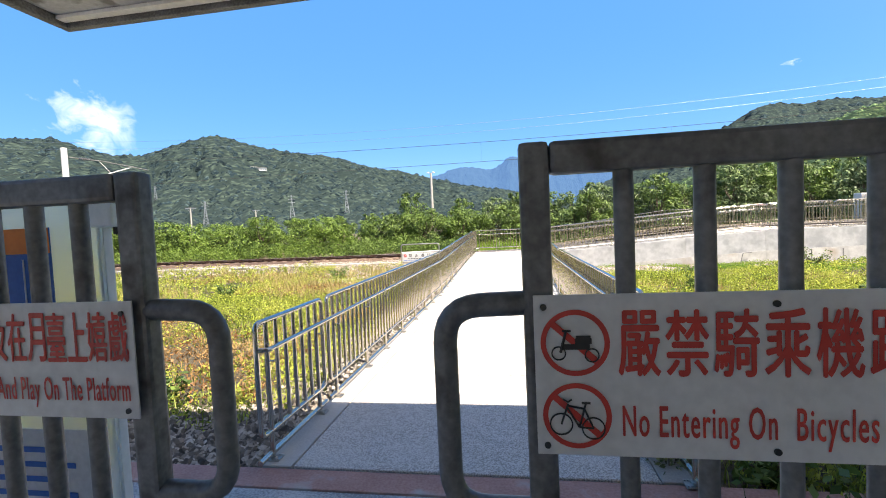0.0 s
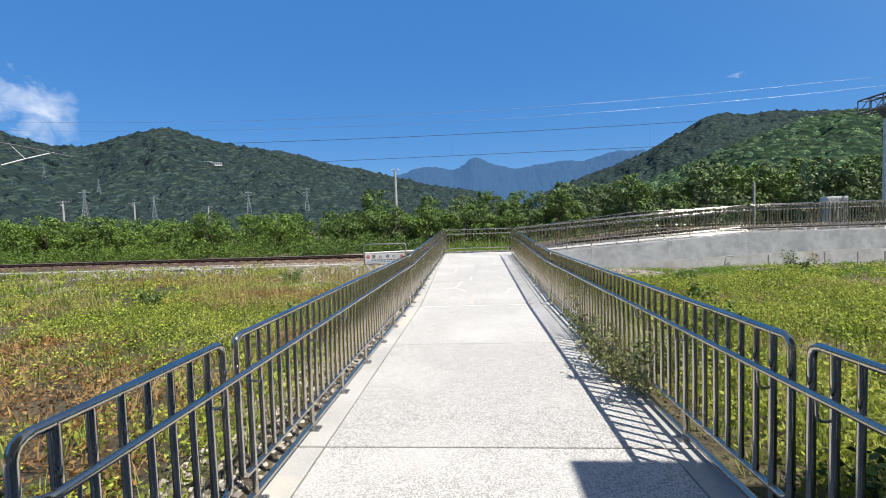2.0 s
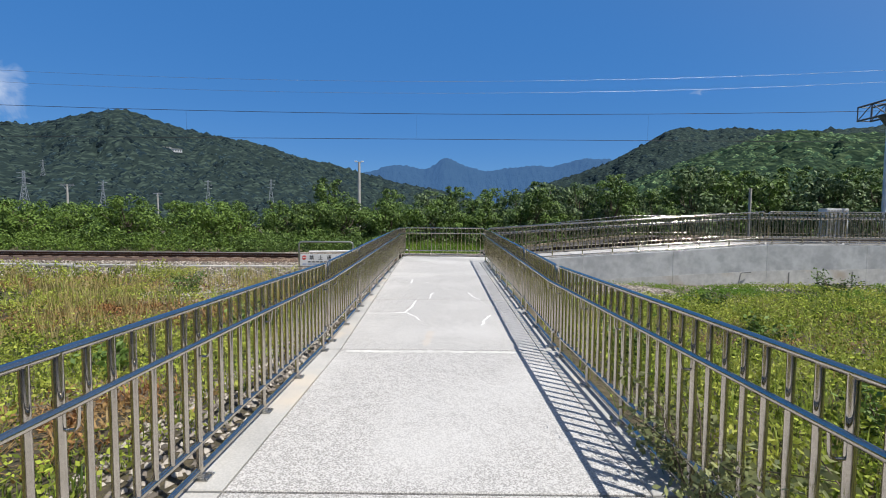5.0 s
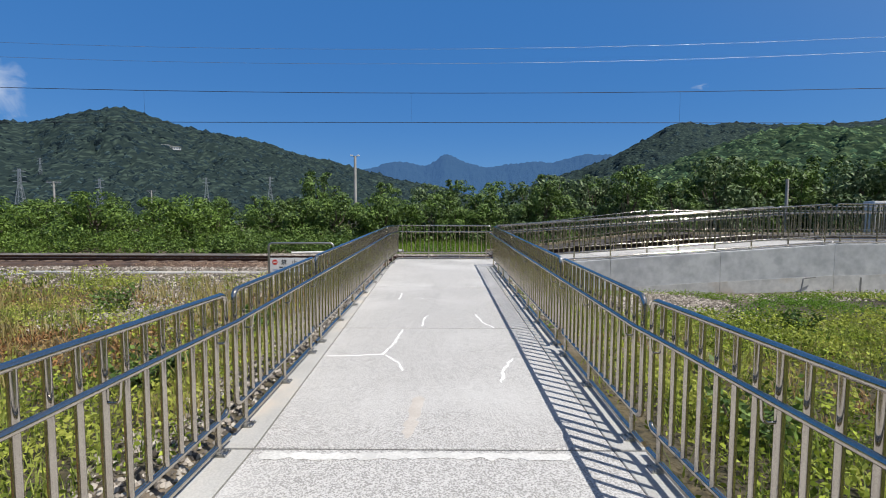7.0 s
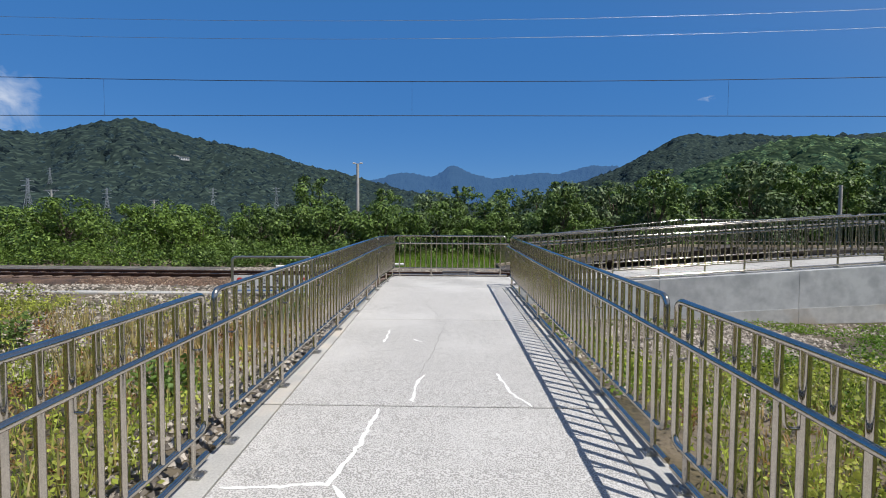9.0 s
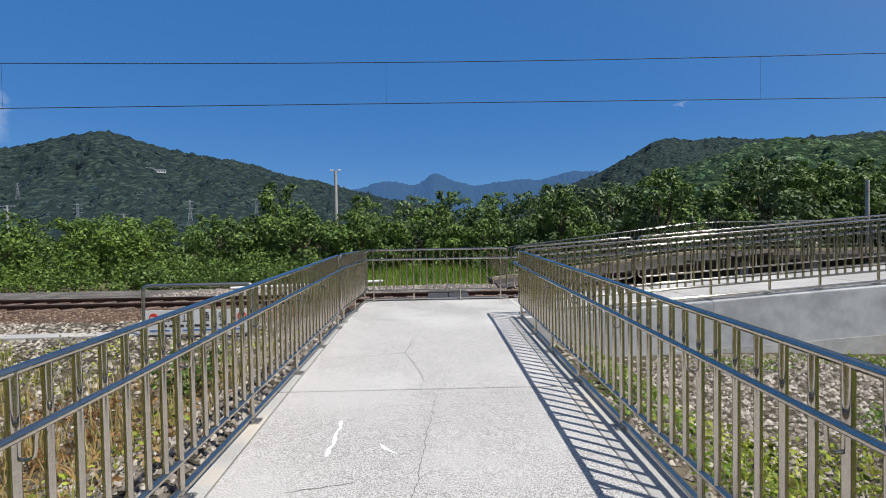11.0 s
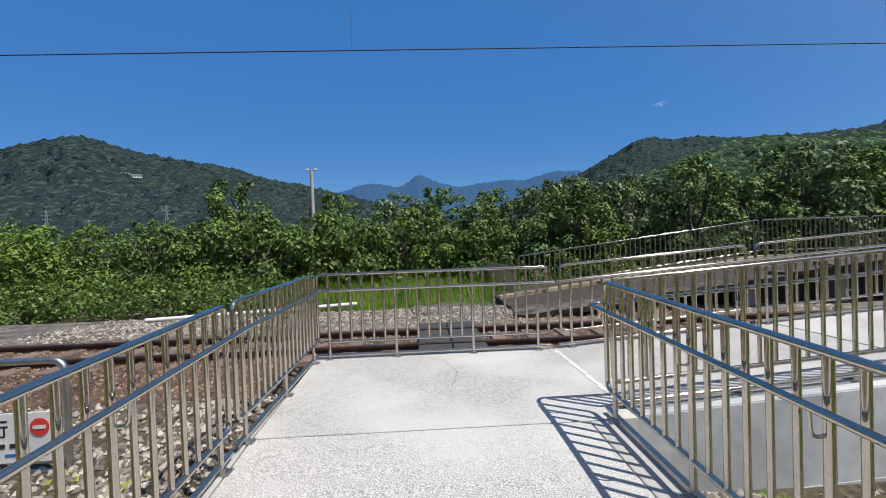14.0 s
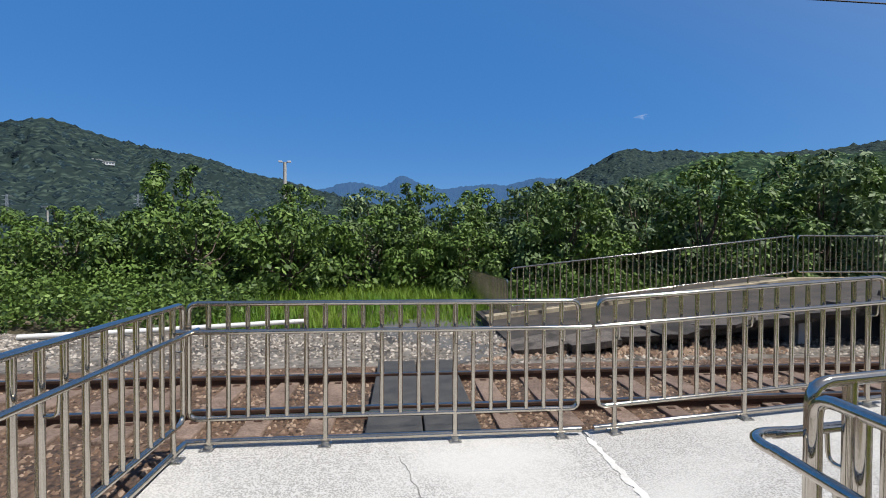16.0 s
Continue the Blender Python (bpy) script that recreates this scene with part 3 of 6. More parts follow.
def fence_panel(a, b, side, before=0.06, after=0.06, hand=True, group="walkway fence panels", height=HEIGHT):
    """One welded panel from foot point a to b: a bent tube frame, bars, posts on plates, an offset handrail and a foot rail."""
    a, b = Vector(a), Vector(b)
    flat = Vector((b.x - a.x, b.y - a.y, 0))
    length, rise = flat.length, b.z - a.z
    slope = rise / length
    root = empty("fence_panel", Matrix.Translation(a) @ Matrix.Rotation(math.atan2(flat.y, flat.x), 4, "Z"), "polished stainless steel fence panel with upright bars and a handrail" if hand else "stainless steel fence panel with upright bars", "fence", group)
    key = (round(length, 2), round(slope, 3), side, before, after, hand, height)

    def up(x, z, y=0.0):
        return (x, y, z + slope * x)

    def frame_mesh():
        lo, hi, r = RAIL_LOW, height, 0.07
        ring = [up(length / 2, hi)] + [up(length, hi), up(length, lo), up(0, lo), up(0, hi)] + [up(length / 2, hi)]
        return mesh_of("frame", tube(bmesh.new(), rounded(ring, r)[:-1], 0.0215, 8, True), STEEL, True)

    piece("frame", cached(("frame", key), frame_mesh), root, Matrix())
    count = max(3, round(length / 0.148))
    step = length / count
    spans = max(1, round((count - 2) / 7))
    legs = {round(1 + (count - 2) * k / spans) for k in range(spans + 1)}
    for i in range(1, count):
        x = i * step
        if i in legs:
            post = piece("post", bar_mesh(0.0215, height), root, pose(*up(x, 0)))
            piece("base_plate", plate_mesh(side), post, Matrix())
            if hand:
                piece("bracket", hook_mesh(side), post, Matrix())
        else:
            piece("bar", bar_mesh(0.0185, height - RAIL_LOW, 7), root, pose(*up(x, RAIL_LOW)))
    if hand:
        def hand_mesh():
            y = side * 0.082
            line = [up(-before, HAND, y), up(length / 2, HAND, y), up(length + after, HAND, y)]
            if before < 0:
                line = rounded([up(0.0, HAND, 0), up(0.02, HAND, y)] + line[1:], 0.05)
            if after < 0:
                line = rounded(line[:-1] + [up(length - 0.02, HAND, y), up(length, HAND, 0)], 0.05)
            return mesh_of("handrail", tube(bmesh.new(), line, 0.0195, 8), STEEL, True)
        piece("handrail", cached(("hand", key), hand_mesh), root, Matrix())

    def foot_mesh():
        bm = tube(bmesh.new(), [up(-0.03, 0.048, -side * 0.008), up(length + 0.03, 0.048, -side * 0.008)], 0.024, 8)
        return mesh_of("foot_rail", bm, STEEL, True)
    piece("foot_rail", cached(("foot", key), foot_mesh), root, Matrix())
    return root


def fence_run(points, z_at, axis, line, side, group, gap=0.14, **kw):
    for k, (p, q) in enumerate(zip(points, points[1:])):
        p, q = p + (gap / 2 if k else 0), q - (gap / 2 if k < len(points) - 2 else 0)
        ends = dict(before=-1 if k == 0 and kw.get("close_start") else 0.07, after=-1 if k == len(points) - 2 and kw.get("close_end") else 0.07)
        at = line if callable(line) else (lambda v: line)
        a, b = ((p, at(p)), (q, at(q))) if axis == "x" else ((at(p), p), (at(q), q))
        fence_panel((*a, z_at(p)), (*b, z_at(q)), side, group=group, hand=kw.get("hand", True), **ends)


fence_run([3.13, 4.39, 11.73, 13.92, 20.78, 23.40], floor_z, "y", WEST, -1, "walkway fence panels", close_start=True)
fence_run([3.0, 4.22, 11.56, 13.85, 21.15], floor_z, "y", east_line, 1, "walkway fence panels", close_start=True)
fence_run([WEST + 0.02, 1.13], lambda x: FLOOR_HIGH, "x", NORTH, -1, "walkway fence panels")
north_run = [1.30, 4.0, 10.6, 11.95, 14.6, 17.25, 19.9, 22.55, 25.2, 27.85, 30.5, 33.15]
fence_run(north_run, ramp_z, "x", NORTH, -1, "ramp fence panels")
south_run = [EAST + 0.01, 10.65, 13.3, 15.95, 18.6, 21.25, 23.9, 26.55, 29.2, 31.85]
fence_run(south_run, ramp_z, "x", RAMP_SOUTH, 1, "ramp fence panels")
turn = rounded([(east_line(21) - 0.083, 21.20, FLOOR_HIGH + HAND), (east_line(21) - 0.085, RAMP_SOUTH + 0.085, FLOOR_HIGH + HAND), (EAST + 0.05, RAMP_SOUTH + 0.083, FLOOR_HIGH + HAND)], 0.12, 8)
tagged(part("corner_handrail", tube(bmesh.new(), turn, 0.0195, 10), STEEL), "bent stainless steel handrail turning round the fence corner", "handrail")


# ---- railway track ----
def build_track():
    for name, outline, mat, label in (("track_bed", [(22.7, -0.35), (23.5, -0.13), (26.35, -0.12), (26.35, -0.7), (22.7, -0.7)], BALLAST, "rust brown ballast bed of the railway track"),
                                      ("gravel_bed", [(26.352, -0.12), (27.0, -0.12), (29.6, -0.22), (30.2, -0.60), (26.352, -0.7)], GRAVEL, "grey gravel shoulder beyond the track")):
        bed = bmesh.new()
        a = [bed.verts.new((-400, y, z)) for y, z in outline]
        b = [bed.verts.new((400, y, z)) for y, z in outline]
        for i in range(len(a)):
            j = (i + 1) % len(a)
            bed.faces.new((a[i], a[j], b[j], b[i]))
        tagged(part(name, bed, mat), label, "track bed", kind="structure")
    track = empty("railway_track", pose(0, TRACK_Y, 0), "single railway track with rusty rails on concrete sleepers", "track", kind="structure")
    prof = [(-0.055, -0.15), (0.055, -0.15), (0.055, -0.138), (0.012, -0.12), (0.010, -0.045), (0.032, -0.035), (0.034, -0.004), (0.026, 0.0), (-0.026, 0.0), (-0.034, -0.004), (-0.032, -0.035), (-0.010, -0.045), (-0.012, -0.12), (-0.055, -0.138)]
    for s in (-1, 1):
        bm = bmesh.new()
        a = [bm.verts.new((-300, s * GAUGE / 2 + y, z)) for y, z in prof]
        b = [bm.verts.new((300, s * GAUGE / 2 + y, z)) for y, z in prof]
        for i in range(len(a)):
            j = (i + 1) % len(a)
            bm.faces.new((a[i], a[j], b[j], b[i]))
        rail = part("rail", bm, RAIL_RUST, track)
        part("rail_head", boxed(-300, 300, s * GAUGE / 2 - 0.022, s * GAUGE / 2 + 0.022, 0.0015, 0.003), RAIL_TOP, rail, "worn shiny running surface")
    sleeper = mesh_of("sleeper", boxed(-0.12, 0.12, -1.0, 1.0, -0.3, -0.088, 0.02), SLEEPER)
    clip = bmesh.new()
    for s in (-1, 1):
        for t in (-1, 1):
            box(clip, -0.04, 0.04, s * GAUGE / 2 + t * 0.085 - 0.03, s * GAUGE / 2 + t * 0.085 + 0.03, -0.11, -0.08, 0.008)
    clip = mesh_of("rail_clip", clip, RAIL_RUST)
    for k in range(-46, 40):
        ob = piece("sleeper", sleeper, track, pose(k * 0.61 + 0.1, 0, 0, 0, 0, random.uniform(-0.6, 0.6)))
        piece("rail_clips", clip, ob, Matrix())


build_track()

# rubber plates of the former crossing
for k, (y0, y1) in enumerate(((23.62, TRACK_Y - GAUGE / 2 - 0.06), (TRACK_Y - GAUGE / 2 + 0.07, TRACK_Y + GAUGE / 2 - 0.07), (TRACK_Y + GAUGE / 2 + 0.06, 26.25))):
    for x0, x1 in ((-0.66, -0.14), (-0.125, 0.395)):
        tagged(part("crossing_plate", boxed(x0, x1, y0, y1, -0.20, -0.012, 0.02), RUBBER_AND_SHADE), "black rubber plate of a former track crossing", "plate", "crossing plates")


trough = empty("cable_trough", pose(-5.6, 21.55, -0.24), "pale concrete cable trough with loose lids beside the track", "trough", kind="structure")
lid = mesh_of("lid", boxed(-0.49, 0.49, -0.17, 0.17, 0.02, 0.075, 0.008), KERB_CONCRETE)
for k in range(30):
    if k % 11 != 7:
        piece("lid", lid, trough, pose(-0.5 - k, random.uniform(-0.02, 0.02), random.uniform(0, 0.01), 0, 0, random.uniform(-1.2, 1.2)))
part("channel", boxed(-30.0, 0, -0.15, 0.15, -0.3, 0.018), WALL_CONCRETE, trough)


# ---- loose stones ----
def stones(name, n, xr, yr, z_at, size, material, label, seed):
    rng = np.random.default_rng(seed)
    x, y = rng.uniform(*xr, n), rng.uniform(*yr, n)
    edge = np.minimum.reduce([x - xr[0], xr[1] - x, y - yr[0], yr[1] - y])
    keep = edge > rng.uniform(0, 1, n) * 0.9 * (0.5 + 0.5 * np.sin(x * 1.7 + y * 2.3)) * min(1.0, (yr[1] - yr[0]) / 4, (xr[1] - xr[0]) / 4)
    x, y = x[keep], y[keep]
    n = len(x)
    base = np.array([(1, 0, 0), (-0.5, 0.87, 0), (-0.5, -0.87, 0), (0.2, 0.1, 0.75), (-0.3, 0.0, 0.62)])
    fac = np.array([(0, 1, 3), (1, 4, 3), (1, 2, 4), (2, 0, 3), (2, 3, 4)])
    s = size * rng.uniform(0.5, 1.5, (n, 1, 1))
    p = base[None] * s * rng.uniform(0.6, 1.3, (n, 5, 3))
    a = rng.uniform(0, math.tau, n)
    c, d = np.cos(a)[:, None], np.sin(a)[:, None]
    px, py = p[..., 0] * c - p[..., 1] * d, p[..., 0] * d + p[..., 1] * c
    v = np.stack([px + x[:, None], py + y[:, None], p[..., 2] + (z_at(x, y) - 0.004)[:, None]], -1).reshape(-1, 3)
    f = (fac[None] + np.arange(n)[:, None, None] * 5).reshape(-1, 3)
    ob = new(name, from_arrays(name, v, f, material))
    tagged(ob, label, "stones", kind="stuff")


def bed_z(x, y):
    return np.interp(y, [22.7, 23.5, 27.0, 29.6, 30.2], [-0.35, -0.13, -0.12, -0.22, -0.60])


stones("gravel_stones", 11000, (-9, 9), (26.3, 30.0), bed_z, 0.034, PEBBLE, "coarse grey gravel beyond the track", 9)
stones("ballast_stones", 34000, (-11, 10), (22.9, 26.4), bed_z, 0.026, STONE, "loose grey brown ballast stones around the track", 3)
stones("gravel_stones", 9000, (-3.1, WEST - 0.10), (2.4, 22.6), lambda x, y: ground_z(x, y) + 0.01, 0.030, PEBBLE, "grey gravel strip along the walkway edge", 4)
stones("gravel_stones", 14000, (EAST + 0.08, 6.5), (15.5, 21.0), lambda x, y: ground_z(x, y) + 0.01, 0.032, PEBBLE, "loose grey gravel below the ramp wall", 5)
stones("gravel_stones", 3000, (6.5, 22), (19.6, 20.95), lambda x, y: ground_z(x, y) + 0.01, 0.035, PEBBLE, "loose grey gravel below the ramp wall", 6)
stones("gravel_stones", 5000, (-5.6, -2.1), (2.3, 4.7), lambda x, y: ground_z(x, y) + 0.01, 0.042, PEBBLE, "coarse grey gravel beside the station", 8)
stones("gravel_stones", 12000, (-9, -2.1), (15.6, 22.9), lambda x, y: ground_z(x, y) + 0.01, 0.036, PEBBLE, "dusty brown gravel between the field and the track", 10)
stones("gravel_stones", 5000, (-18, -9), (19.5, 22.9), lambda x, y: ground_z(x, y) + 0.01, 0.035, PEBBLE, "loose grey gravel beside the track bed", 7)


# ---- opposite platform ----
OPP = 26.95


def opp_z(x):
    return -0.12 + 0.87 * min(1, max(0, (x - 1.6) / 7.7))


def opp_block(x0, x1, y0, y1, lift, low):
    bm = bmesh.new()
    ring = [(x0, y0), (x1, y0), (x1, y1), (x0, y1)]
    top = [bm.verts.new((x, y, opp_z(x) + lift)) for x, y in ring]
    bot = [bm.verts.new((x, y, low if low is not None else opp_z(x) + lift - 0.14)) for x, y in ring]
    bm.faces.new(top)
    bm.faces.new(bot[::-1])
    for i in range(4):
        j = (i + 1) % 4
        bm.faces.new((top[j], top[i], bot[i], bot[j]))
    return bm


platform = empty("platform", pose(0, 0, 0), "concrete platform and its access ramp across the track", "platform", kind="structure")
for x0, x1 in ((1.6, 9.3), (9.3, 60)):
    part("deck", opp_block(x0 + 0.003, x1 - 0.003, OPP + 0.305, 31.4, 0, None), PLATFORM, platform)
    # Core takes the black material so the hollow's shade is in its colour.
    part("core", opp_block(x0, x1, OPP + 0.85, 30.2, -0.145, -0.8), RUBBER_AND_SHADE, platform, "platform core coloured black as the hollow's shade")
    part("edge_kerb", opp_block(x0 + 0.003, x1 - 0.003, OPP, OPP + 0.30, 0.012, None), PLATFORM, platform, "dark worn platform edge")
    part("fence_kerb", opp_block(x0 + 0.003, x1 - 0.003, 29.95, 30.25, 0.09, None), YELLOW, platform, "broken beige kerb under the platform fence")
edge_rng = random.Random(5)
x = 1.45
while x < 9.2:
    w, th = edge_rng.uniform(0.45, 1.15), edge_rng.uniform(0.07, 0.15)
    bm = bmesh.new()
    ring = [(0, edge_rng.uniform(-0.14, 0.02)), (w * 0.5, edge_rng.uniform(-0.2, 0)), (w, edge_rng.uniform(-0.14, 0.02)), (w, 0.62), (0, 0.58)]
    top = [bm.verts.new((a, b, edge_rng.uniform(-0.02, 0.02))) for a, b in ring]
    low = [bm.verts.new((v.co.x, v.co.y + 0.03, -th)) for v in top]
    bm.faces.new(top)
    bm.faces.new(low[::-1])
    for i in range(5):
        bm.faces.new((top[(i + 1) % 5], top[i], low[i], low[(i + 1) % 5]))
    bm.normal_update()
    broken = part("edge_slab", bm, BROKEN, platform, "broken weathered slab of the ramp edge")
    broken.matrix_basis = pose(x, OPP - 0.12, opp_z(x + w / 2) + 0.03, edge_rng.uniform(-3, 5), -6.4 + edge_rng.uniform(-2, 2), edge_rng.uniform(-3, 3))
    x += w + edge_rng.uniform(0.01, 0.06)
for k in range(14):
    x = 2.4 + k * 2.2
    part("support", boxed(x, x + 0.25, OPP + 0.35, OPP + 0.84, -0.3, opp_z(x) - 0.15), WALL_CONCRETE, platform)
fence_run([2.2, 9.3], opp_z, "x", 30.1, -1, "platform fence panels", hand=False)
fence_run([9.42 + 3.3 * k for k in range(9)], opp_z, "x", 30.1, -1, "platform fence panels", hand=False)
fence_panel((2.15, 30.22, -0.34), (2.03, 35.5, -0.38), -1, hand=False, group="platform fence panels")
def bank_z(x, y):
    """A heap of rubble against the foot of the ramp, spent where the platform hollow begins."""
    top = np.array([opp_z(v) for v in x]) - 0.06
    return -0.14 + (top + 0.14) * smooth(26.55, 27.25, y) * (1 - smooth(4.0, 6.0, x)) + 0.03 * np.sin(x * 7) * np.cos(y * 9)


stones("rubble", 5200, (0.9, 6.2), (26.5, 27.9), bank_z, 0.055, STONE, "brown rubble heaped against the foot of the ramp", 14)
path = bmesh.new()
ring = [(-0.66, 26.28, -0.11), (0.40, 26.28, -0.11), (1.55, 27.2, -0.12), (2.1, 30.2, -0.30), (1.1, 33.8, -0.55), (-0.6, 33.8, -0.55), (-0.9, 29.5, -0.20)]
path.faces.new([path.verts.new(v) for v in ring])
bmesh.ops.solidify(path, geom=path.faces[:], thickness=0.08)
tagged(part("old_path", path, ASPHALT), "worn grey asphalt path beyond the track", "path", kind="structure")
tagged(part("pipe", tube(bmesh.new(), [(-7.4, 28.8, -0.12), (-5.3, 29.2, -0.10), (-2.4, 30.0, -0.08)], 0.05, 10), PIPE), "white plastic pipe lying on the ballast", "pipe")


# ---- trees ----
def crown_mesh(seed, width, height, low, n, leaf, material):
    """Leaf clumps: most leaves lie like shingles on the outside of a clump and hang a little; gaps between clumps stay deep and dark."""
    rng = np.random.default_rng(seed)
    clumps = []
    for k in range(52):
        a, u = rng.uniform(0, math.tau), (k + rng.uniform(0, 1)) / 52
        r = width * (0.35 + 0.65 * math.sin(math.pi * (0.18 + 0.72 * u))) * rng.uniform(0.30, 0.95)
        clumps.append((r * math.cos(a), r * math.sin(a), low + (height - low) * u * rng.uniform(0.88, 1.05), rng.uniform(0.17, 0.38) * width * (1.0 - 0.40 * u)))
    clumps = np.array(clumps)
    pick = rng.choice(len(clumps), n, p=clumps[:, 3] ** 2 / (clumps[:, 3] ** 2).sum())
    d = rng.normal(size=(n, 3))
    d[:, 2] += 0.45
    d /= np.linalg.norm(d, axis=1)[:, None]
    deep = np.where(rng.uniform(0, 1, n) < 0.78, rng.uniform(0.82, 1.08, n), rng.uniform(0.25, 0.8, n))
    c = clumps[pick, :3] + d * (clumps[pick, 3] * deep)[:, None] * np.array([1, 1, 0.8])
    face = d + rng.normal(0, 0.38, (n, 3)) + np.array([0, 0, 0.35])
    face /= np.linalg.norm(face, axis=1)[:, None]
    along = rng.normal(size=(n, 3)) + d * 0.5 - np.array([0, 0, 0.8])
    along -= face * (along * face).sum(1)[:, None]
    along /= np.linalg.norm(along, axis=1)[:, None] + 1e-9
    across = np.cross(face, along)
    s = leaf * rng.uniform(0.6, 1.35, (n, 1))
    v = np.stack([c - along * s * 0.5, c + across * s * 0.25 - face * s * 0.06, c + along * s * 0.5 - face * s * 0.10, c - across * s * 0.25 - face * s * 0.06], 1)
    return from_arrays("crown", v.reshape(-1, 3), np.arange(n * 4).reshape(n, 4), material), clumps


def tree(seed, width, height, low, n, leaf, material, label, bark=BARK):
    rng = random.Random(seed)
    root = empty("tree", pose(0, 0, 0), label, "tree", "trees beyond the track")
    me, clumps = crown_mesh(seed, width, height, low, n, leaf, material)
    bm = bmesh.new()
    top = height * 0.72
    line = [(rng.uniform(-0.1, 0.1) * k, rng.uniform(-0.1, 0.1) * k, -0.25 + (top + 0.25) * k / 5) for k in range(6)]
    tube(bm, line, 0.09 * height / 4, 7, r_end=0.025)
    for c in clumps[::3]:
        z = min(top, max(0.3, c[2] * 0.6))
        tube(bm, [(0, 0, z * 0.8), (c[0] * 0.5, c[1] * 0.5, z), (c[0], c[1], c[2])], 0.035, 5, r_end=0.012)
    trunk = part("trunk", bm, bark, root)
    crown = new("crown", me)
    crown.parent = root
    return root


def plant_trees():
    rng = random.Random(11)
    kinds = [
        tree(21, 1.8, 3.7, 0.3, 6000, 0.17, LEAF, "leafy green tree in a dense belt beyond the track"),
        tree(22, 1.7, 4.5, 0.4, 6200, 0.17, LEAF, "leafy green tree in a dense belt beyond the track"),
        tree(23, 2.2, 4.2, 0.3, 6000, 0.20, LEAF_DARK, "dark leafy tree in a dense belt beyond the track"),
        tree(24, 1.8, 2.5, 0.0, 4500, 0.17, LEAF, "low leafy shrub in a dense belt beyond the track"),
        tree(25, 2.0, 2.8, 0.0, 4700, 0.175, LEAF, "low leafy shrub in a dense belt beyond the track"),
        tree(26, 1.8, 2.5, 0.0, 4500, 0.17, LEAF_BRIGHT, "leafy shrub in painted sunlit tones in a dense belt beyond the track"),
        tree(27, 2.0, 2.8, 0.0, 4700, 0.175, LEAF_BRIGHT, "leafy shrub in painted sunlit tones in a dense belt beyond the track"),
    ]
    spots = []
    for k in range(19):      # low belt to the west
        spots.append((-4.0 - k * 2.3 + rng.uniform(-0.6, 0.6), 34.6 + rng.uniform(-0.8, 0.9) + 0.02 * k, 3 + k % 2, rng.uniform(0.95, 1.25)))
        spots.append((-10.0 - k * 2.4 + rng.uniform(-0.6, 0.6), 37.6 + rng.uniform(-0.8, 0.9), k % 2 if k < 6 else 3 + k % 2, rng.uniform(0.74, 0.88) if k < 6 else rng.uniform(1.0, 1.25)))
    for x, y, k, s in ((-8.5, 36.6, 1, 1.17), (-10.4, 37.4, 2, 0.80), (-4.2, 36.9, 1, 1.0), (23.0, 33.4, 2, 1.25), (26.5, 33.6, 2, 1.3), (-1.2, 37.2, 2, 1.02), (0.4, 38.4, 1, 1.10), (1.9, 36.6, 0, 1.02), (3.0, 39.4, 1, 1.12), (4.6, 36.2, 2, 1.08)):
        spots.append((x, y, k, s))
    for k in range(9):       # shrubs that close the middle of the belt
        spots.append((-7.5 + k * 1.9 + rng.uniform(-0.4, 0.4), 36.4 + rng.uniform(-0.5, 0.6), 3 + k % 2, rng.uniform(0.95, 1.2)))
    for k in range(13):      # taller belt to the east
        spots.append((6.0 + k * 2.5 + rng.uniform(-0.7, 0.7), 35.6 + rng.uniform(-0.9, 1.0) + 0.05 * k, (0, 2, 1)[k % 3], rng.uniform(1.05, 1.28) * (1.18 if k > 3 else 1)))
        spots.append((7.0 + k * 2.6 + rng.uniform(-0.7, 0.7), 39.2 + rng.uniform(-0.9, 1.0) + 0.1 * k, (2, 1, 0)[k % 3], rng.uniform(1.15, 1.4) * (1.18 if k > 3 else 1)))
        if k > 2:
            spots.append((-2.0 + k * 3.2 + rng.uniform(-0.7, 0.7), 43.5 + rng.uniform(-0.9, 1.5), (1, 2, 0)[k % 3], rng.uniform(1.1, 1.4)))
    used = set()
    for x, y, k, s in spots:
        k += 2 if k > 2 and x < -13 else 0
        m = Matrix.Translation((x, y, float(ground_z(x, y)))) @ Matrix.Rotation(rng.uniform(0, math.tau), 4, "Z") @ Matrix.Scale(s * 0.91, 4)
        if k not in used:
            kinds[k].matrix_basis = m
            used.add(k)
        else:
            ob = copy_thing(kinds[k], m)
            ob.scale = (s * 0.91, s * 0.91, s * 0.91)


plant_trees()


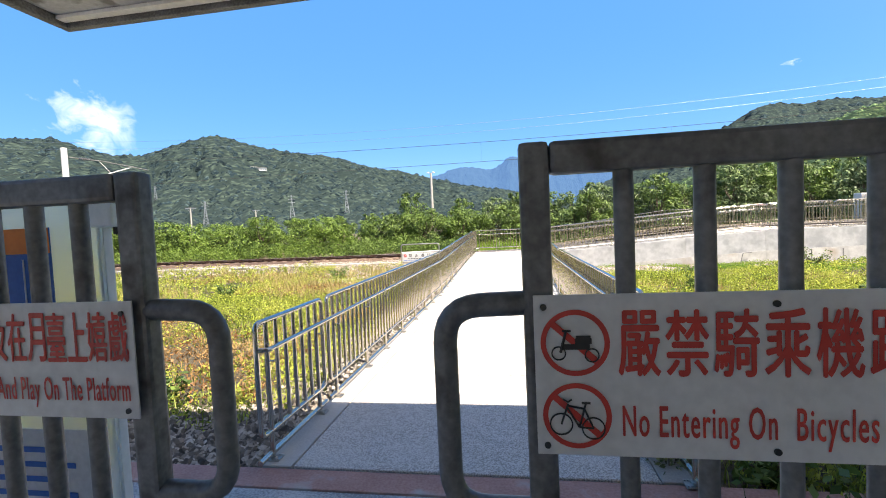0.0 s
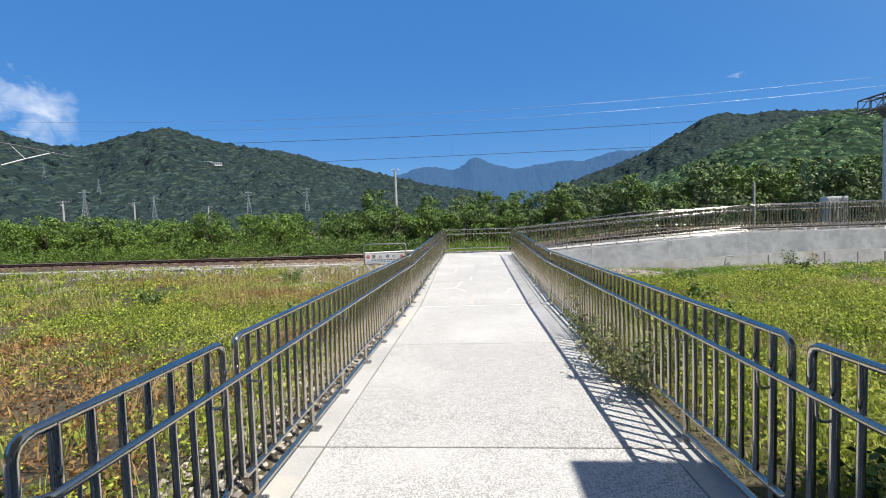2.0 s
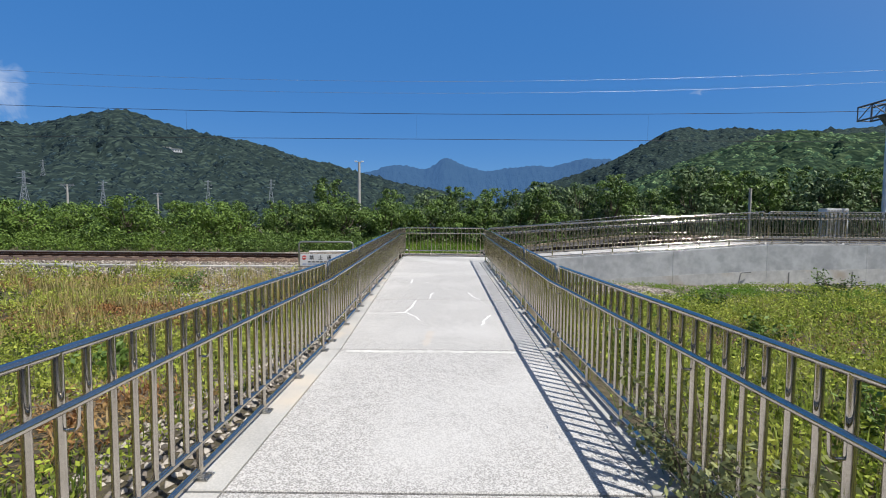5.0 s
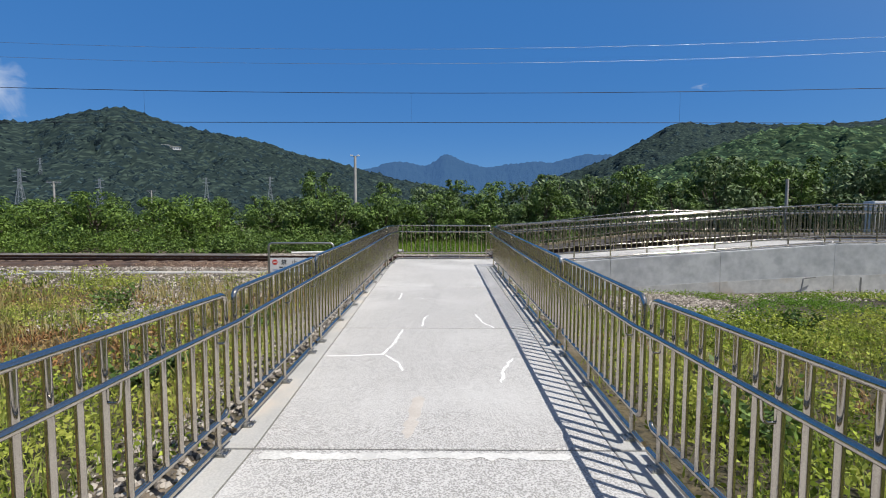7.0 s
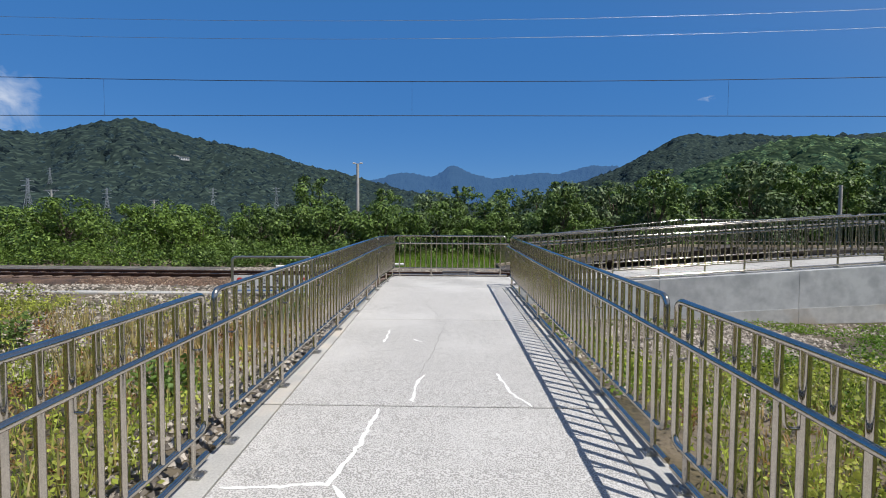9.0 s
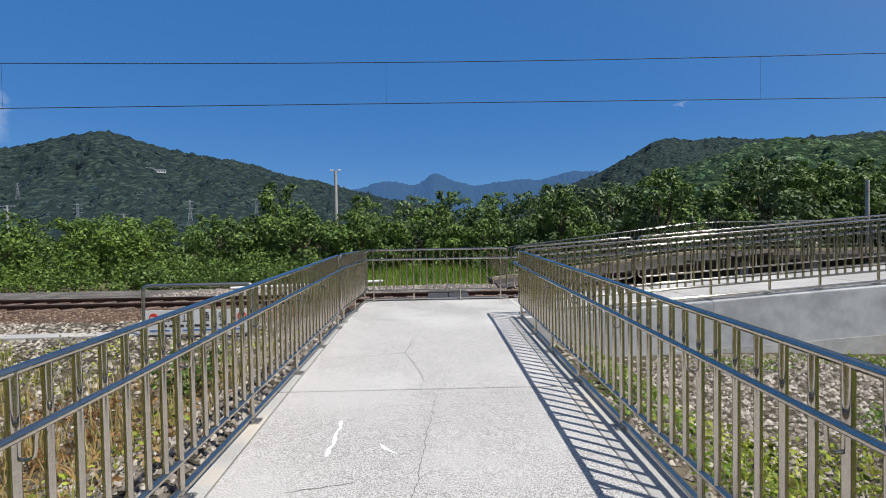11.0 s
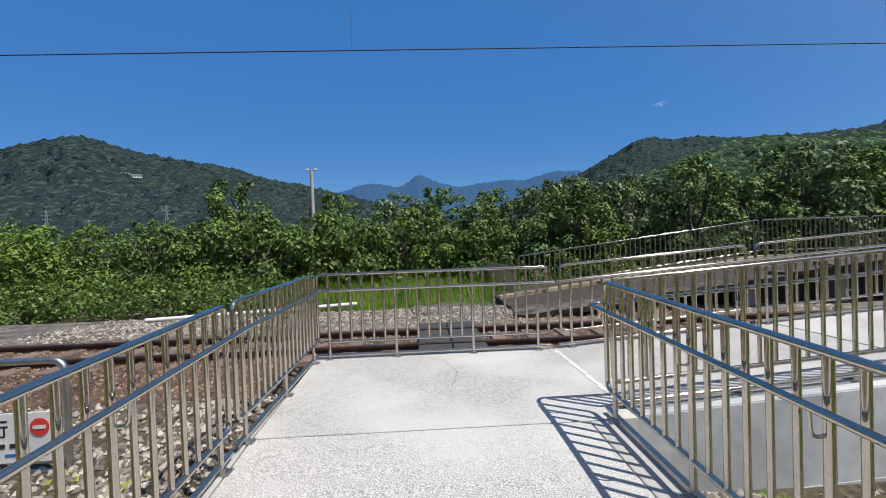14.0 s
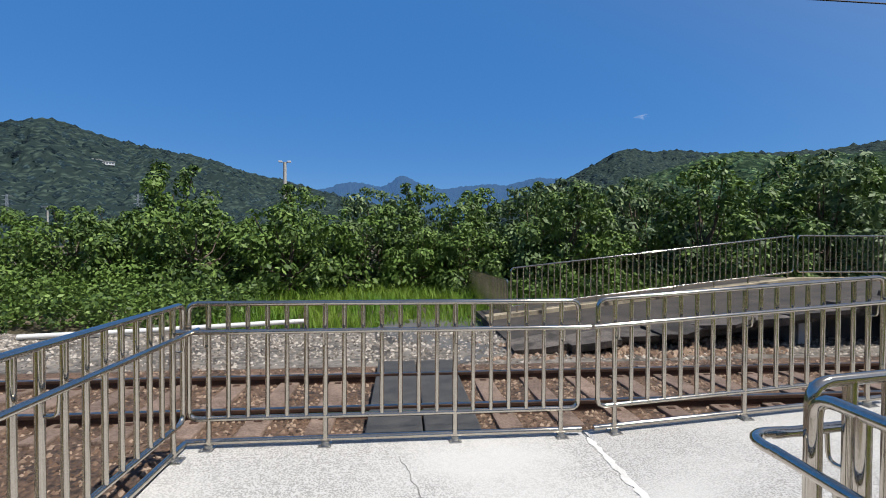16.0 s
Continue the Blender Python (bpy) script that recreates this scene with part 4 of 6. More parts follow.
# ---- hills ----
def forest(name, dark, light, scale, air=(0, 0, 0), haze_glow=0.0, island=0.0):
    m, n, l, p = nodes_of(name)
    pos = n.new("ShaderNodeNewGeometry").outputs["Position"]
    vor, big = n.new("ShaderNodeTexVoronoi"), n.new("ShaderNodeTexNoise")
    vor.inputs["Scale"].default_value, vor.inputs["Randomness"].default_value = scale, 1.0
    big.inputs["Scale"].default_value, big.inputs["Detail"].default_value = scale * 0.30, 9
    big.inputs["Roughness"].default_value = 0.72
    long = n.new("ShaderNodeVectorMath")     # trees stand upright: crowns read as round from the front
    long.operation = "MULTIPLY"
    long.inputs[1].default_value = (1.0, 0.36, 0.9)
    l.new(pos, long.inputs[0])
    for t in (vor, big):
        l.new(long.outputs[0], t.inputs["Vector"])
    # Base colour darkens towards cell edges, painting shade between the crowns.
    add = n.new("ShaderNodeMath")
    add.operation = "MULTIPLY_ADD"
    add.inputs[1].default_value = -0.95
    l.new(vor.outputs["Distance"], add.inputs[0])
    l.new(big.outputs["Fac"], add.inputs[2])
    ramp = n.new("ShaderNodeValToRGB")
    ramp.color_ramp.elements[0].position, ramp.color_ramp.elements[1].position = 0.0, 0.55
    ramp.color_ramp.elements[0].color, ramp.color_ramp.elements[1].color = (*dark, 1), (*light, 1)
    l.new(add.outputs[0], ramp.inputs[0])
    tone, hsv = n.new("ShaderNodeMapRange"), n.new("ShaderNodeHueSaturation")
    tone.inputs["To Min"].default_value, tone.inputs["To Max"].default_value = 1 - island, 1 + island
    l.new(n.new("ShaderNodeNewGeometry").outputs["Random Per Island"], tone.inputs["Value"])
    l.new(tone.outputs[0], hsv.inputs["Value"])
    l.new(ramp.outputs[0], hsv.inputs["Color"])
    l.new(hsv.outputs[0] if island else ramp.outputs[0], p.inputs["Base Color"])
    p.inputs["Roughness"].default_value = 0.95
    p.inputs["Specular IOR Level"].default_value = 0.05
    b = n.new("ShaderNodeBump")
    b.inputs["Strength"].default_value, b.inputs["Distance"].default_value = 0.8, 0.45 / scale
    b.invert = True
    l.new(vor.outputs["Distance"], b.inputs["Height"])
    l.new(b.outputs[0], p.inputs["Normal"])
    # Distance haze is painted as a faint bluish emission.
    p.inputs["Emission Color"].default_value, p.inputs["Emission Strength"].default_value = (*air, 1), haze_glow
    return m


def hill_range(name, tops, near, ridge, az0, az1, material, label, seed, rough=1.0):
    """A range of hills seen as a ring sector: rounded tops given by bearing, steepness and breadth, with gullies and a ragged tree line."""
    na, nr = 420, 46
    az = np.linspace(az0, az1, na)
    crest = np.tan(np.radians(np.interp(az, [a for a, e in tops], [e for a, e in tops])))
    soft = np.exp(-np.linspace(-2.5, 2.5, 15) ** 2)
    crest = np.convolve(np.pad(crest, 7, mode="edge"), soft / soft.sum(), "valid")
    u = np.linspace(0, 1.35, nr)
    v = []
    for i in range(na):
        for j in range(nr):
            r = near + (ridge - near) * u[j]
            s, c = math.sin(math.radians(az[i])), math.cos(math.radians(az[i]))
            x, y = r * s, 9 + r * c
            k = ridge / 9.0
            fold = noise.fractal(Vector((x / k, y / k, seed)), 1.0, 2.1, 5)
            spur = abs(math.sin(math.radians(az[i]) * 26 + fold * 2.2 + seed)) - 0.5
            shape = float(smooth(0, 1, min(1.0, u[j]) ** 0.85)) if u[j] <= 1 else 1 - (u[j] - 1) * 1.2
            body = 4 * u[j] * max(0.0, 1 - u[j])
            z = r * crest[i] * shape * (1 + rough * body * (0.16 * fold + 0.10 * spur))
            z += ridge * 0.0042 * noise.fractal(Vector((x / k * 14, y / k * 14, seed + 3)), 0.9, 2.2, 4) * min(1, u[j] * 4)
            v.append((x, y, z - 1.0))
    i = (np.arange(na - 1)[:, None] * nr + np.arange(nr - 1)[None, :]).ravel()
    f = np.stack([i, i + 1, i + 1 + nr, i + nr], 1)
    ob = new(name, from_arrays(name, np.array(v), f, material, True))
    return tagged(ob, label, "hills", kind="structure")


# FOREST_NEAR and TREETOPS carry a bluish haze tint in their base colour.
FOREST_NEAR = forest("forest canopy on the hills", (0.020, 0.032, 0.030), (0.070, 0.100, 0.078), 0.17)
# FOREST_EAST and TREETOPS_EAST are lighter copies: the slope's sunlight is put in the colour.
FOREST_EAST = forest("slope forest canopy in painted sunlit tones", (0.016, 0.032, 0.018), (0.090, 0.130, 0.060), 0.16)
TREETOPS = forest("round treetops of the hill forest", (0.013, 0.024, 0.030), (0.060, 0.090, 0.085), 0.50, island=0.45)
TREETOPS_EAST = forest("near slope treetops in painted sunlit tones", (0.032, 0.062, 0.034), (0.195, 0.265, 0.115), 0.7, island=0.6)
# Far range: blue emission stands in for the haze before it.
FOREST_FAR = forest("distant forest with painted haze", (0.014, 0.028, 0.034), (0.024, 0.044, 0.046), 0.10, (0.10, 0.245, 0.60), 0.36)
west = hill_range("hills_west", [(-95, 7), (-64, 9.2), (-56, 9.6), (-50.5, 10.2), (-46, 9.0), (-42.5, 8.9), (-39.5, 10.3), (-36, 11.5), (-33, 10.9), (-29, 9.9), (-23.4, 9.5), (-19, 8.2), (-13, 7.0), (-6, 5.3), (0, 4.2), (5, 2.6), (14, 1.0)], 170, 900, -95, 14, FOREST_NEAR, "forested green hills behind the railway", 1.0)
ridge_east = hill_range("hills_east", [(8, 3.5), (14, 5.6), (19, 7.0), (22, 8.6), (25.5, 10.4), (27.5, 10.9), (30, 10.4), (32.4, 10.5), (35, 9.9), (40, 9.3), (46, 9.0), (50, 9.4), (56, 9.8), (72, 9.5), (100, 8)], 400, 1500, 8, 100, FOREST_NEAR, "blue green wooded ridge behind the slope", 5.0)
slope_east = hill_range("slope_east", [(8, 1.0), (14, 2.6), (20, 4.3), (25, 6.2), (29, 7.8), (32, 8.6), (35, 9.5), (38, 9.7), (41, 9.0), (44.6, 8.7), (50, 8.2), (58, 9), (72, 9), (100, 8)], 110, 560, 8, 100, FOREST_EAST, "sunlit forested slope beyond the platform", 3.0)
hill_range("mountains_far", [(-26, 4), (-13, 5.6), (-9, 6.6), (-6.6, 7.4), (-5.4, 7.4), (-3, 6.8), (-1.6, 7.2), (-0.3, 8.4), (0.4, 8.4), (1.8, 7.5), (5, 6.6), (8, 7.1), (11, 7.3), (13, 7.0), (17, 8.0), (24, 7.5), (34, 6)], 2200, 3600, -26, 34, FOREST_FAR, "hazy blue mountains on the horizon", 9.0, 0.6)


# Unseen rise, added to keep low sky out of the steel's reflections.
hill_range("hills_south", [(85, 9), (110, 12), (140, 14), (170, 12), (200, 14), (235, 13), (270, 9)], 60, 260, 85, 272, FOREST_NEAR, "unseen wooded rise added behind the station", 14.0)


def treetops(name, hill, n, az0, az1, near, far, grow, material, label, seed):
    """Uneven rounded treetops standing on a hillside, finer where it is nearer."""
    rng = np.random.default_rng(seed)
    ring = np.arange(7) * math.tau / 7
    base = np.concatenate([np.stack([np.cos(ring), np.sin(ring), 0 * ring - 0.75], 1), np.stack([0.86 * np.cos(ring + 0.4), 0.86 * np.sin(ring + 0.4), 0 * ring + 0.32], 1), [[0, 0, 0.85]]])
    k = np.arange(7)
    q = (k + 1) % 7
    fac = np.concatenate([np.stack([k, q, k + 7], 1), np.stack([q, q + 7, k + 7], 1), np.stack([k + 7, q + 7, 0 * k + 14], 1)])
    az, r = np.radians(rng.uniform(az0, az1, n)), near * (far / near) ** rng.uniform(0, 1, n)
    verts = []
    for a, d in zip(az, r):
        x, y = d * math.sin(a), 9 + d * math.cos(a)
        hit, place, normal, face = hill.ray_cast(Vector((x, y, 900)), Vector((0, 0, -1)))
        if hit:
            size = d * grow * rng.uniform(0.55, 1.35)
            verts.append(np.array(place) - np.array([0, 0, 0.62 * size]) + base * rng.uniform(0.72, 1.25, base.shape) * np.array([size, size, size * rng.uniform(0.7, 1.2)]))
    f = fac[None] + (np.arange(len(verts)) * 15)[:, None, None]
    tagged(new(name, from_arrays(name, np.concatenate(verts), f.reshape(-1, 3), material, True)), label, "forest", kind="stuff")


bpy.context.view_layer.update()
treetops("forest", west, 9500, -60, 12, 172, 905, 0.0080, TREETOPS, "dense green forest canopy covering the hills", 61)
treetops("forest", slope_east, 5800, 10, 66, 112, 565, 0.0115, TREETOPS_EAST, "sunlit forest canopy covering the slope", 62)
treetops("forest", ridge_east, 3000, 12, 66, 650, 1510, 0.0070, TREETOPS, "dark green forest canopy along the ridge", 63)


# ---- wires, poles and towers ----
def wire_line(name, pts, r, label):
    tagged(part(name, tube(bmesh.new(), pts, r, 5), ALUMINIUM), label, "wire", "overhead wires")


WIRE_Y = 25.6
catenary = empty("catenary", pose(0, WIRE_Y, 0), "dark overhead contact and messenger wires with droppers", "overhead wire")


def sag(x):
    t = ((x + 24.5) % 48.0) / 48.0
    return 6.55 - 1.3 * 4 * t * (1 - t) * 0.32


part("contact_wire", tube(bmesh.new(), [(-220, 0, 5.05), (220, 0, 5.05)], 0.011, 5), WIRE, catenary)
part("messenger_wire", tube(bmesh.new(), [(x, 0, sag(x)) for x in np.arange(-200, 201, 4.0)], 0.011, 5), WIRE, catenary)
for k in range(-8, 9):
    x = -1.68 + 10.07 * k
    part("dropper", tube(bmesh.new(), [(x, 0, 5.05), (x, 0, sag(x))], 0.003, 4), WIRE, catenary)
for y, z in ((22.0, 6.40), (22.15, 6.03)):
    wire_line("feeder_wire", [(x, y, z + 0.0016 * (x + 2.5) ** 2) for x in np.arange(-30, 31, 3.0)], 0.0042, "bright aluminium feeder wire beside the track")


def catenary_mast():
    root = empty("catenary_mast", pose(-24.6, 21.7, -0.42), "white round railway mast with a bracket arm", "mast")
    part("mast", tube(bmesh.new(), [(0, 0, 0), (0, 0, 7.25)], 0.17, 16, r_end=0.15), WHITE_PAINT, root)
    part("footing", boxed(-0.4, 0.4, -0.4, 0.4, -0.1, 0.16, 0.03), KERB_CONCRETE, root, "low concrete footing")
    part("base_plate", boxed(-0.27, 0.27, -0.27, 0.27, 0.16, 0.2, 0.01), WHITE_PAINT, root)
    part("arm", tube(bmesh.new(), [(0.1, 0.1, 6.75), (0.9, 1.6, 6.65), (2.0, 3.6, 6.3)], 0.03, 6), GALV, root, "dark steel bracket arm")
    part("strut", tube(bmesh.new(), [(0.1, 0.1, 5.1), (1.0, 1.9, 6.0), (1.6, 2.9, 6.45)], 0.028, 6), WHITE_PAINT, root)
    part("stay", tube(bmesh.new(), [(0.75, 1.35, 6.7), (1.0, 1.9, 6.0)], 0.02, 5), WHITE_PAINT, root)
    for p in ((0.35, 0.55, 6.72), (0.35, 0.55, 5.35)):
        bm = bmesh.new()
        for k in range(6):
            q = Vector(p) + Vector((0.045, 0.085, -0.005 if p[2] > 6 else 0.055)) * k
            tube(bm, [q, q + Vector((0.015, 0.03, 0.0 if p[2] > 6 else 0.015))], 0.085, 10)
        part("insulator", bm, INSULATOR, root, "ribbed dark insulator")


catenary_mast()


def gantry():
    root = empty("signal_gantry", pose(24.5, 31.4, 0.05), "grey lattice railway gantry on a round column", "gantry")
    part("column", tube(bmesh.new(), [(0, 0, -1.1), (0, 0, 7.25)], 0.15, 12), WHITE_PAINT, root)
    part("cap", tube(bmesh.new(), [(0, 0, 6.95), (0, 0, 7.28), (0, 0, 7.6)], 0.16, 10, r_end=0.55), GALV, root)
    for x, z in ((-0.4, 7.6), (0.4, 7.6), (-0.4, 8.4), (0.4, 8.4)):
        part("chord", tube(bmesh.new(), [(x, 1.6, z), (x, -13.0, z)], 0.055, 6), GALV, root)
    for k in range(17):
        y = 1.6 - k * 0.9
        bm = bmesh.new()
        for x in (-0.4, 0.4):
            tube(bm, [(x, y, 7.6), (x, y, 8.4)], 0.035, 5)
            if k < 16:
                ends = ((7.6, 8.4), (8.4, 7.6))[k % 2]
                tube(bm, [(x, y, ends[0]), (x, y - 0.9, ends[1])], 0.028, 5)
        tube(bm, [(-0.4, y, 8.4), (0.4, y, 8.4)], 0.03, 5)
        tube(bm, [(-0.4, y, 7.6), (0.4, y, 7.6)], 0.03, 5)
        part("lattice", bm, GALV, root)
    for z in (6.45, 4.75):
        arm = bmesh.new()
        tube(arm, [(0, -0.1, z), (0, -1.9, z + 0.3)], 0.05, 6)
        for q in range(7):
            tube(arm, [(0, -0.55 - q * 0.14, z + 0.075 + q * 0.023), (0, -0.62 - q * 0.14, z + 0.087 + q * 0.023)], 0.12, 9)
        part("arm", arm, INSULATOR, root, "dark insulator arm")

gantry()


def equipment_cabinet():
    root = empty("equipment_cabinet", pose(21.05, 30.75, 0.745), "white slatted equipment cabinet behind the platform fence", "cabinet")
    part("body", boxed(-0.6, 0.6, -0.3, 0.3, 0.1, 1.62, 0.02), WHITE_PAINT, root)
    part("plinth", boxed(-0.56, 0.56, -0.27, 0.27, 0.0, 0.098), KERB_CONCRETE, root)
    for k in range(7):
        part("slat", boxed(-0.55 + k * 0.16, -0.45 + k * 0.16, -0.33, -0.302, 0.2, 1.54, 0.004), KERB_CONCRETE, root)


equipment_cabinet()


def utility_pole(x, y, h, r, label, arms=True, lamp=False):
    z = float(ground_z(x, y)) - 0.1
    root = empty("utility_pole", pose(x, y, z), label, "pole", "poles beyond the track")
    part("shaft", tube(bmesh.new(), [(0, 0, 0), (0, 0, h)], r, 10, r_end=r * 0.75), KERB_CONCRETE, root)
    if arms:
        part("crossarm", boxed(-1.15, 1.15, -0.09, 0.09, h - 0.22, h - 0.08), TOWER, root)
        for s in (-1.0, -0.45, 0.45, 1.0):
            part("insulator", tube(bmesh.new(), [(s, 0, h - 0.08), (s, 0, h + 0.14)], 0.06, 6), INSULATOR, root)
        for s in (-1, 1):
            part("brace", tube(bmesh.new(), [(s * 0.14, 0, h - 0.9), (s * 0.7, 0, h - 0.2)], 0.04, 5), TOWER, root)
    if lamp:
        for s in (-1, 1):
            arm = part("lamp_arm", tube(bmesh.new(), [(0, 0, h - 0.1), (s * 0.28, 0, h + 0.02)], 0.05, 6), TOWER, root)
            part("lamp_head", boxed(s * 0.42 - 0.17, s * 0.42 + 0.17, -0.13, 0.13, h - 0.02, h + 0.14, 0.03), WHITE_PAINT, arm)


utility_pole(-11.7, 65, 9.65, 0.21, "tall pale concrete pole with a small lamp head", False, True)
utility_pole(16.6, 31.0, 4.2, 0.09, "short grey pole behind the platform fence", False)
utility_pole(-67, 70, 7.6, 0.18, "pale concrete utility pole with a crossarm")
utility_pole(-63.6, 81, 7.8, 0.18, "pale concrete utility pole with a crossarm")
utility_pole(-74, 121, 9.0, 0.20, "pale concrete utility pole with a crossarm")


def transmission_tower(x, y, z, h):
    root = empty("transmission_tower", pose(x, y, z, 0, 0, 25), "grey lattice power transmission tower on the hillside", "tower", "transmission towers")
    for i, (sx, sy) in enumerate(((-1, -1), (1, -1), (1, 1), (-1, 1))):
        part("leg", tube(bmesh.new(), [(sx * h * 0.10, sy * h * 0.10, 0), (sx * h * 0.028, sy * h * 0.028, h * 0.62), (sx * h * 0.02, sy * h * 0.02, h)], h * 0.006, 4), TOWER, root)
    lat = bmesh.new()
    for k in range(9):
        a, b = k / 9, (k + 1) / 9
        wa, wb = [h * (0.10 - 0.08 * min(1, q / 0.75)) for q in (a, b)]
        for s, t in ((-1, 1), (1, -1)):
            tube(lat, [(s * wa, -wa, a * h), (t * wb, -wb, b * h)], h * 0.004, 4)
            tube(lat, [(s * wa, wa, a * h), (t * wb, wb, b * h)], h * 0.004, 4)
    part("lattice", lat, TOWER, root)
    for q in (0.66, 0.80, 0.93):
        part("crossarm", tube(bmesh.new(), [(-h * 0.14, 0, h * q), (0, 0, h * q + h * 0.02), (h * 0.14, 0, h * q)], h * 0.008, 4), TOWER, root)


bpy.context.view_layer.update()


def on_hill(az, elevation):
    """The place on the western hills at a bearing and height angle, seen from the walkway."""
    eye = Vector((-0.4, 9, 1.4))
    a, e = radians(az), radians(elevation)
    hit, place, normal, k = west.ray_cast(eye, Vector((math.sin(a) * math.cos(e), math.cos(a) * math.cos(e), math.sin(e))))
    return place if hit else eye + Vector((400 * math.sin(a), 400 * math.cos(a), 10))


for az, e, h in ((-43.5, 1.2, 20), (-37.6, 1.5, 15), (-28.0, 2.0, 17), (-21.3, 2.3, 20), (-46.0, 5.6, 14), (-42.0, 4.3, 13)):
    p = on_hill(az, e)
    transmission_tower(p.x, p.y, p.z - 0.5, h)


def hill_building():
    p = on_hill(-31.2, 7.7)
    root = empty("hillside_house", Matrix.Translation(p) @ pose(0, 0, -2, 0, 0, 25), "long white house high on the forested hillside", "house")
    for x0, x1, h in ((-10, -2, 5.0), (-1, 9.5, 3.6)):
        part("wall", boxed(x0, x1, -3, 3, 0, h, 0.1), WHITE_PAINT, root)
        part("roof", boxed(x0 - 0.5, x1 + 0.5, -3.5, 3.5, h + 0.02, h + 0.6, 0.1), KERB_CONCRETE, root)
        for k in range(int((x1 - x0) / 2.6)):
            part("window", boxed(x0 + 0.8 + k * 2.6, x0 + 2.2 + k * 2.6, -3.06, -3.01, 1.2, 2.8), INSULATOR, root)


hill_building()


# ---- notice board beside the track ----
def track_notice():
    root = empty("track_notice", pose(-4.55, 21.35, -0.42, 0, 0, 2), "white warning board in a bent steel tube frame by the track", "sign")
    part("frame", tube(bmesh.new(), rounded([(-0.93, 0, 0), (-0.93, 0, 1.12), (0.93, 0, 1.12), (0.93, 0, 0)], 0.12, 6), 0.03, 10), STEEL_DULL, root)
    part("crossbar", tube(bmesh.new(), [(-0.93, 0, 0.18), (0.93, 0, 0.18)], 0.02, 8), STEEL_DULL, root)
    part("board", boxed(-0.88, 0.88, -0.045, -0.03, 0.28, 0.70, 0.004), SIGN_WHITE, root)
    for k, ch in enumerate("禁止通行"):
        lettering(ch, 0.15, 0.15, SIGN_BLACK, root, pose(-0.56 + k * 0.30, -0.047, 0.50, 90, 0, 0))
    for x in (-0.74, 0.74):
        disc = bmesh.new()
        tube(disc, [(x, -0.052, 0.575), (x, -0.046, 0.575)], 0.075, 24)
        disc = part("no_entry_disc", disc, SIGN_RED, root, "red no entry disc")
        part("bar", boxed(x - 0.05, x + 0.05, -0.056, -0.053, 0.56, 0.59), SIGN_WHITE, disc)
    for k in range(9):
        part("text_bar", boxed(-0.62 + k * 0.14, -0.52 + k * 0.14, -0.050, -0.046, 0.41, 0.445), SIGN_BLACK, root)
        part("text_bar", boxed(-0.80 + k * 0.18, -0.66 + k * 0.18, -0.050, -0.046, 0.34, 0.36), SIGN_BLUE, root)
    return root


notice = track_notice()


# ---- station end: gates, canopy and floor ----
STATION_Z = -0.33
tagged(part("station_floor", boxed(-8, 9, -9, 2.90, -0.75, STATION_Z, 0.004), TERRAZZO), "grey speckled terrazzo floor of the station", "floor", kind="structure")
tagged(part("red_kerb", boxed(-8, 9, 2.905, 3.155, -0.7, STATION_Z + 0.012, 0.01), RED_STRIP), "faded red painted concrete strip", "kerb", kind="structure")
canopy = empty("canopy", pose(0, 0, 0), "flat concrete canopy with a stained dark edge", "canopy", kind="structure")
part("roof", boxed(-3.52, 9, -8.0, 3.23, 3.31, 3.49, 0.01), SOFFIT, canopy)
part("fascia", boxed(-3.59, 9, 3.235, 3.30, 3.25, 3.51, 0.008), FASCIA, canopy, "dark weathered edge board")
part("fascia", boxed(-3.59, -3.525, -8.0, 3.23, 3.25, 3.51, 0.008), FASCIA, canopy, "dark weathered edge board")
part("trim", boxed(-3.52, 9, 3.13, 3.21, 3.28, 3.307, 0.004), WHITE_PAINT, canopy, "pale drip edge")
tagged(part("upper_roof", boxed(2.94, 9, -8.0, 3.28, 3.515, 5.90, 0.02), SOFFIT), "plain grey upper roof block", "roof", kind="structure")
tagged(part("wall_east", boxed(8.8, 9, -7.9, 2.4, -0.32, 3.305), PALE_PAINT), "plain painted station wall", "wall", kind="structure")
for x in (-2.6, 2.6):
    tagged(part("column", boxed(x - 0.15, x + 0.15, -2.2, -1.9, STATION_Z, 3.308, 0.01), PALE_PAINT), "square painted column under the canopy", "column", kind="structure")


def ring_bm(r, w, y):
    bm = bmesh.new()
    a = [[bm.verts.new((q * math.cos(k * math.tau / 40), y, q * math.sin(k * math.tau / 40))) for k in range(40)] for q in (r, r - w)]
    for k in range(40):
        bm.faces.new((a[0][k], a[0][(k + 1) % 40], a[1][(k + 1) % 40], a[1][k]))
    return bm


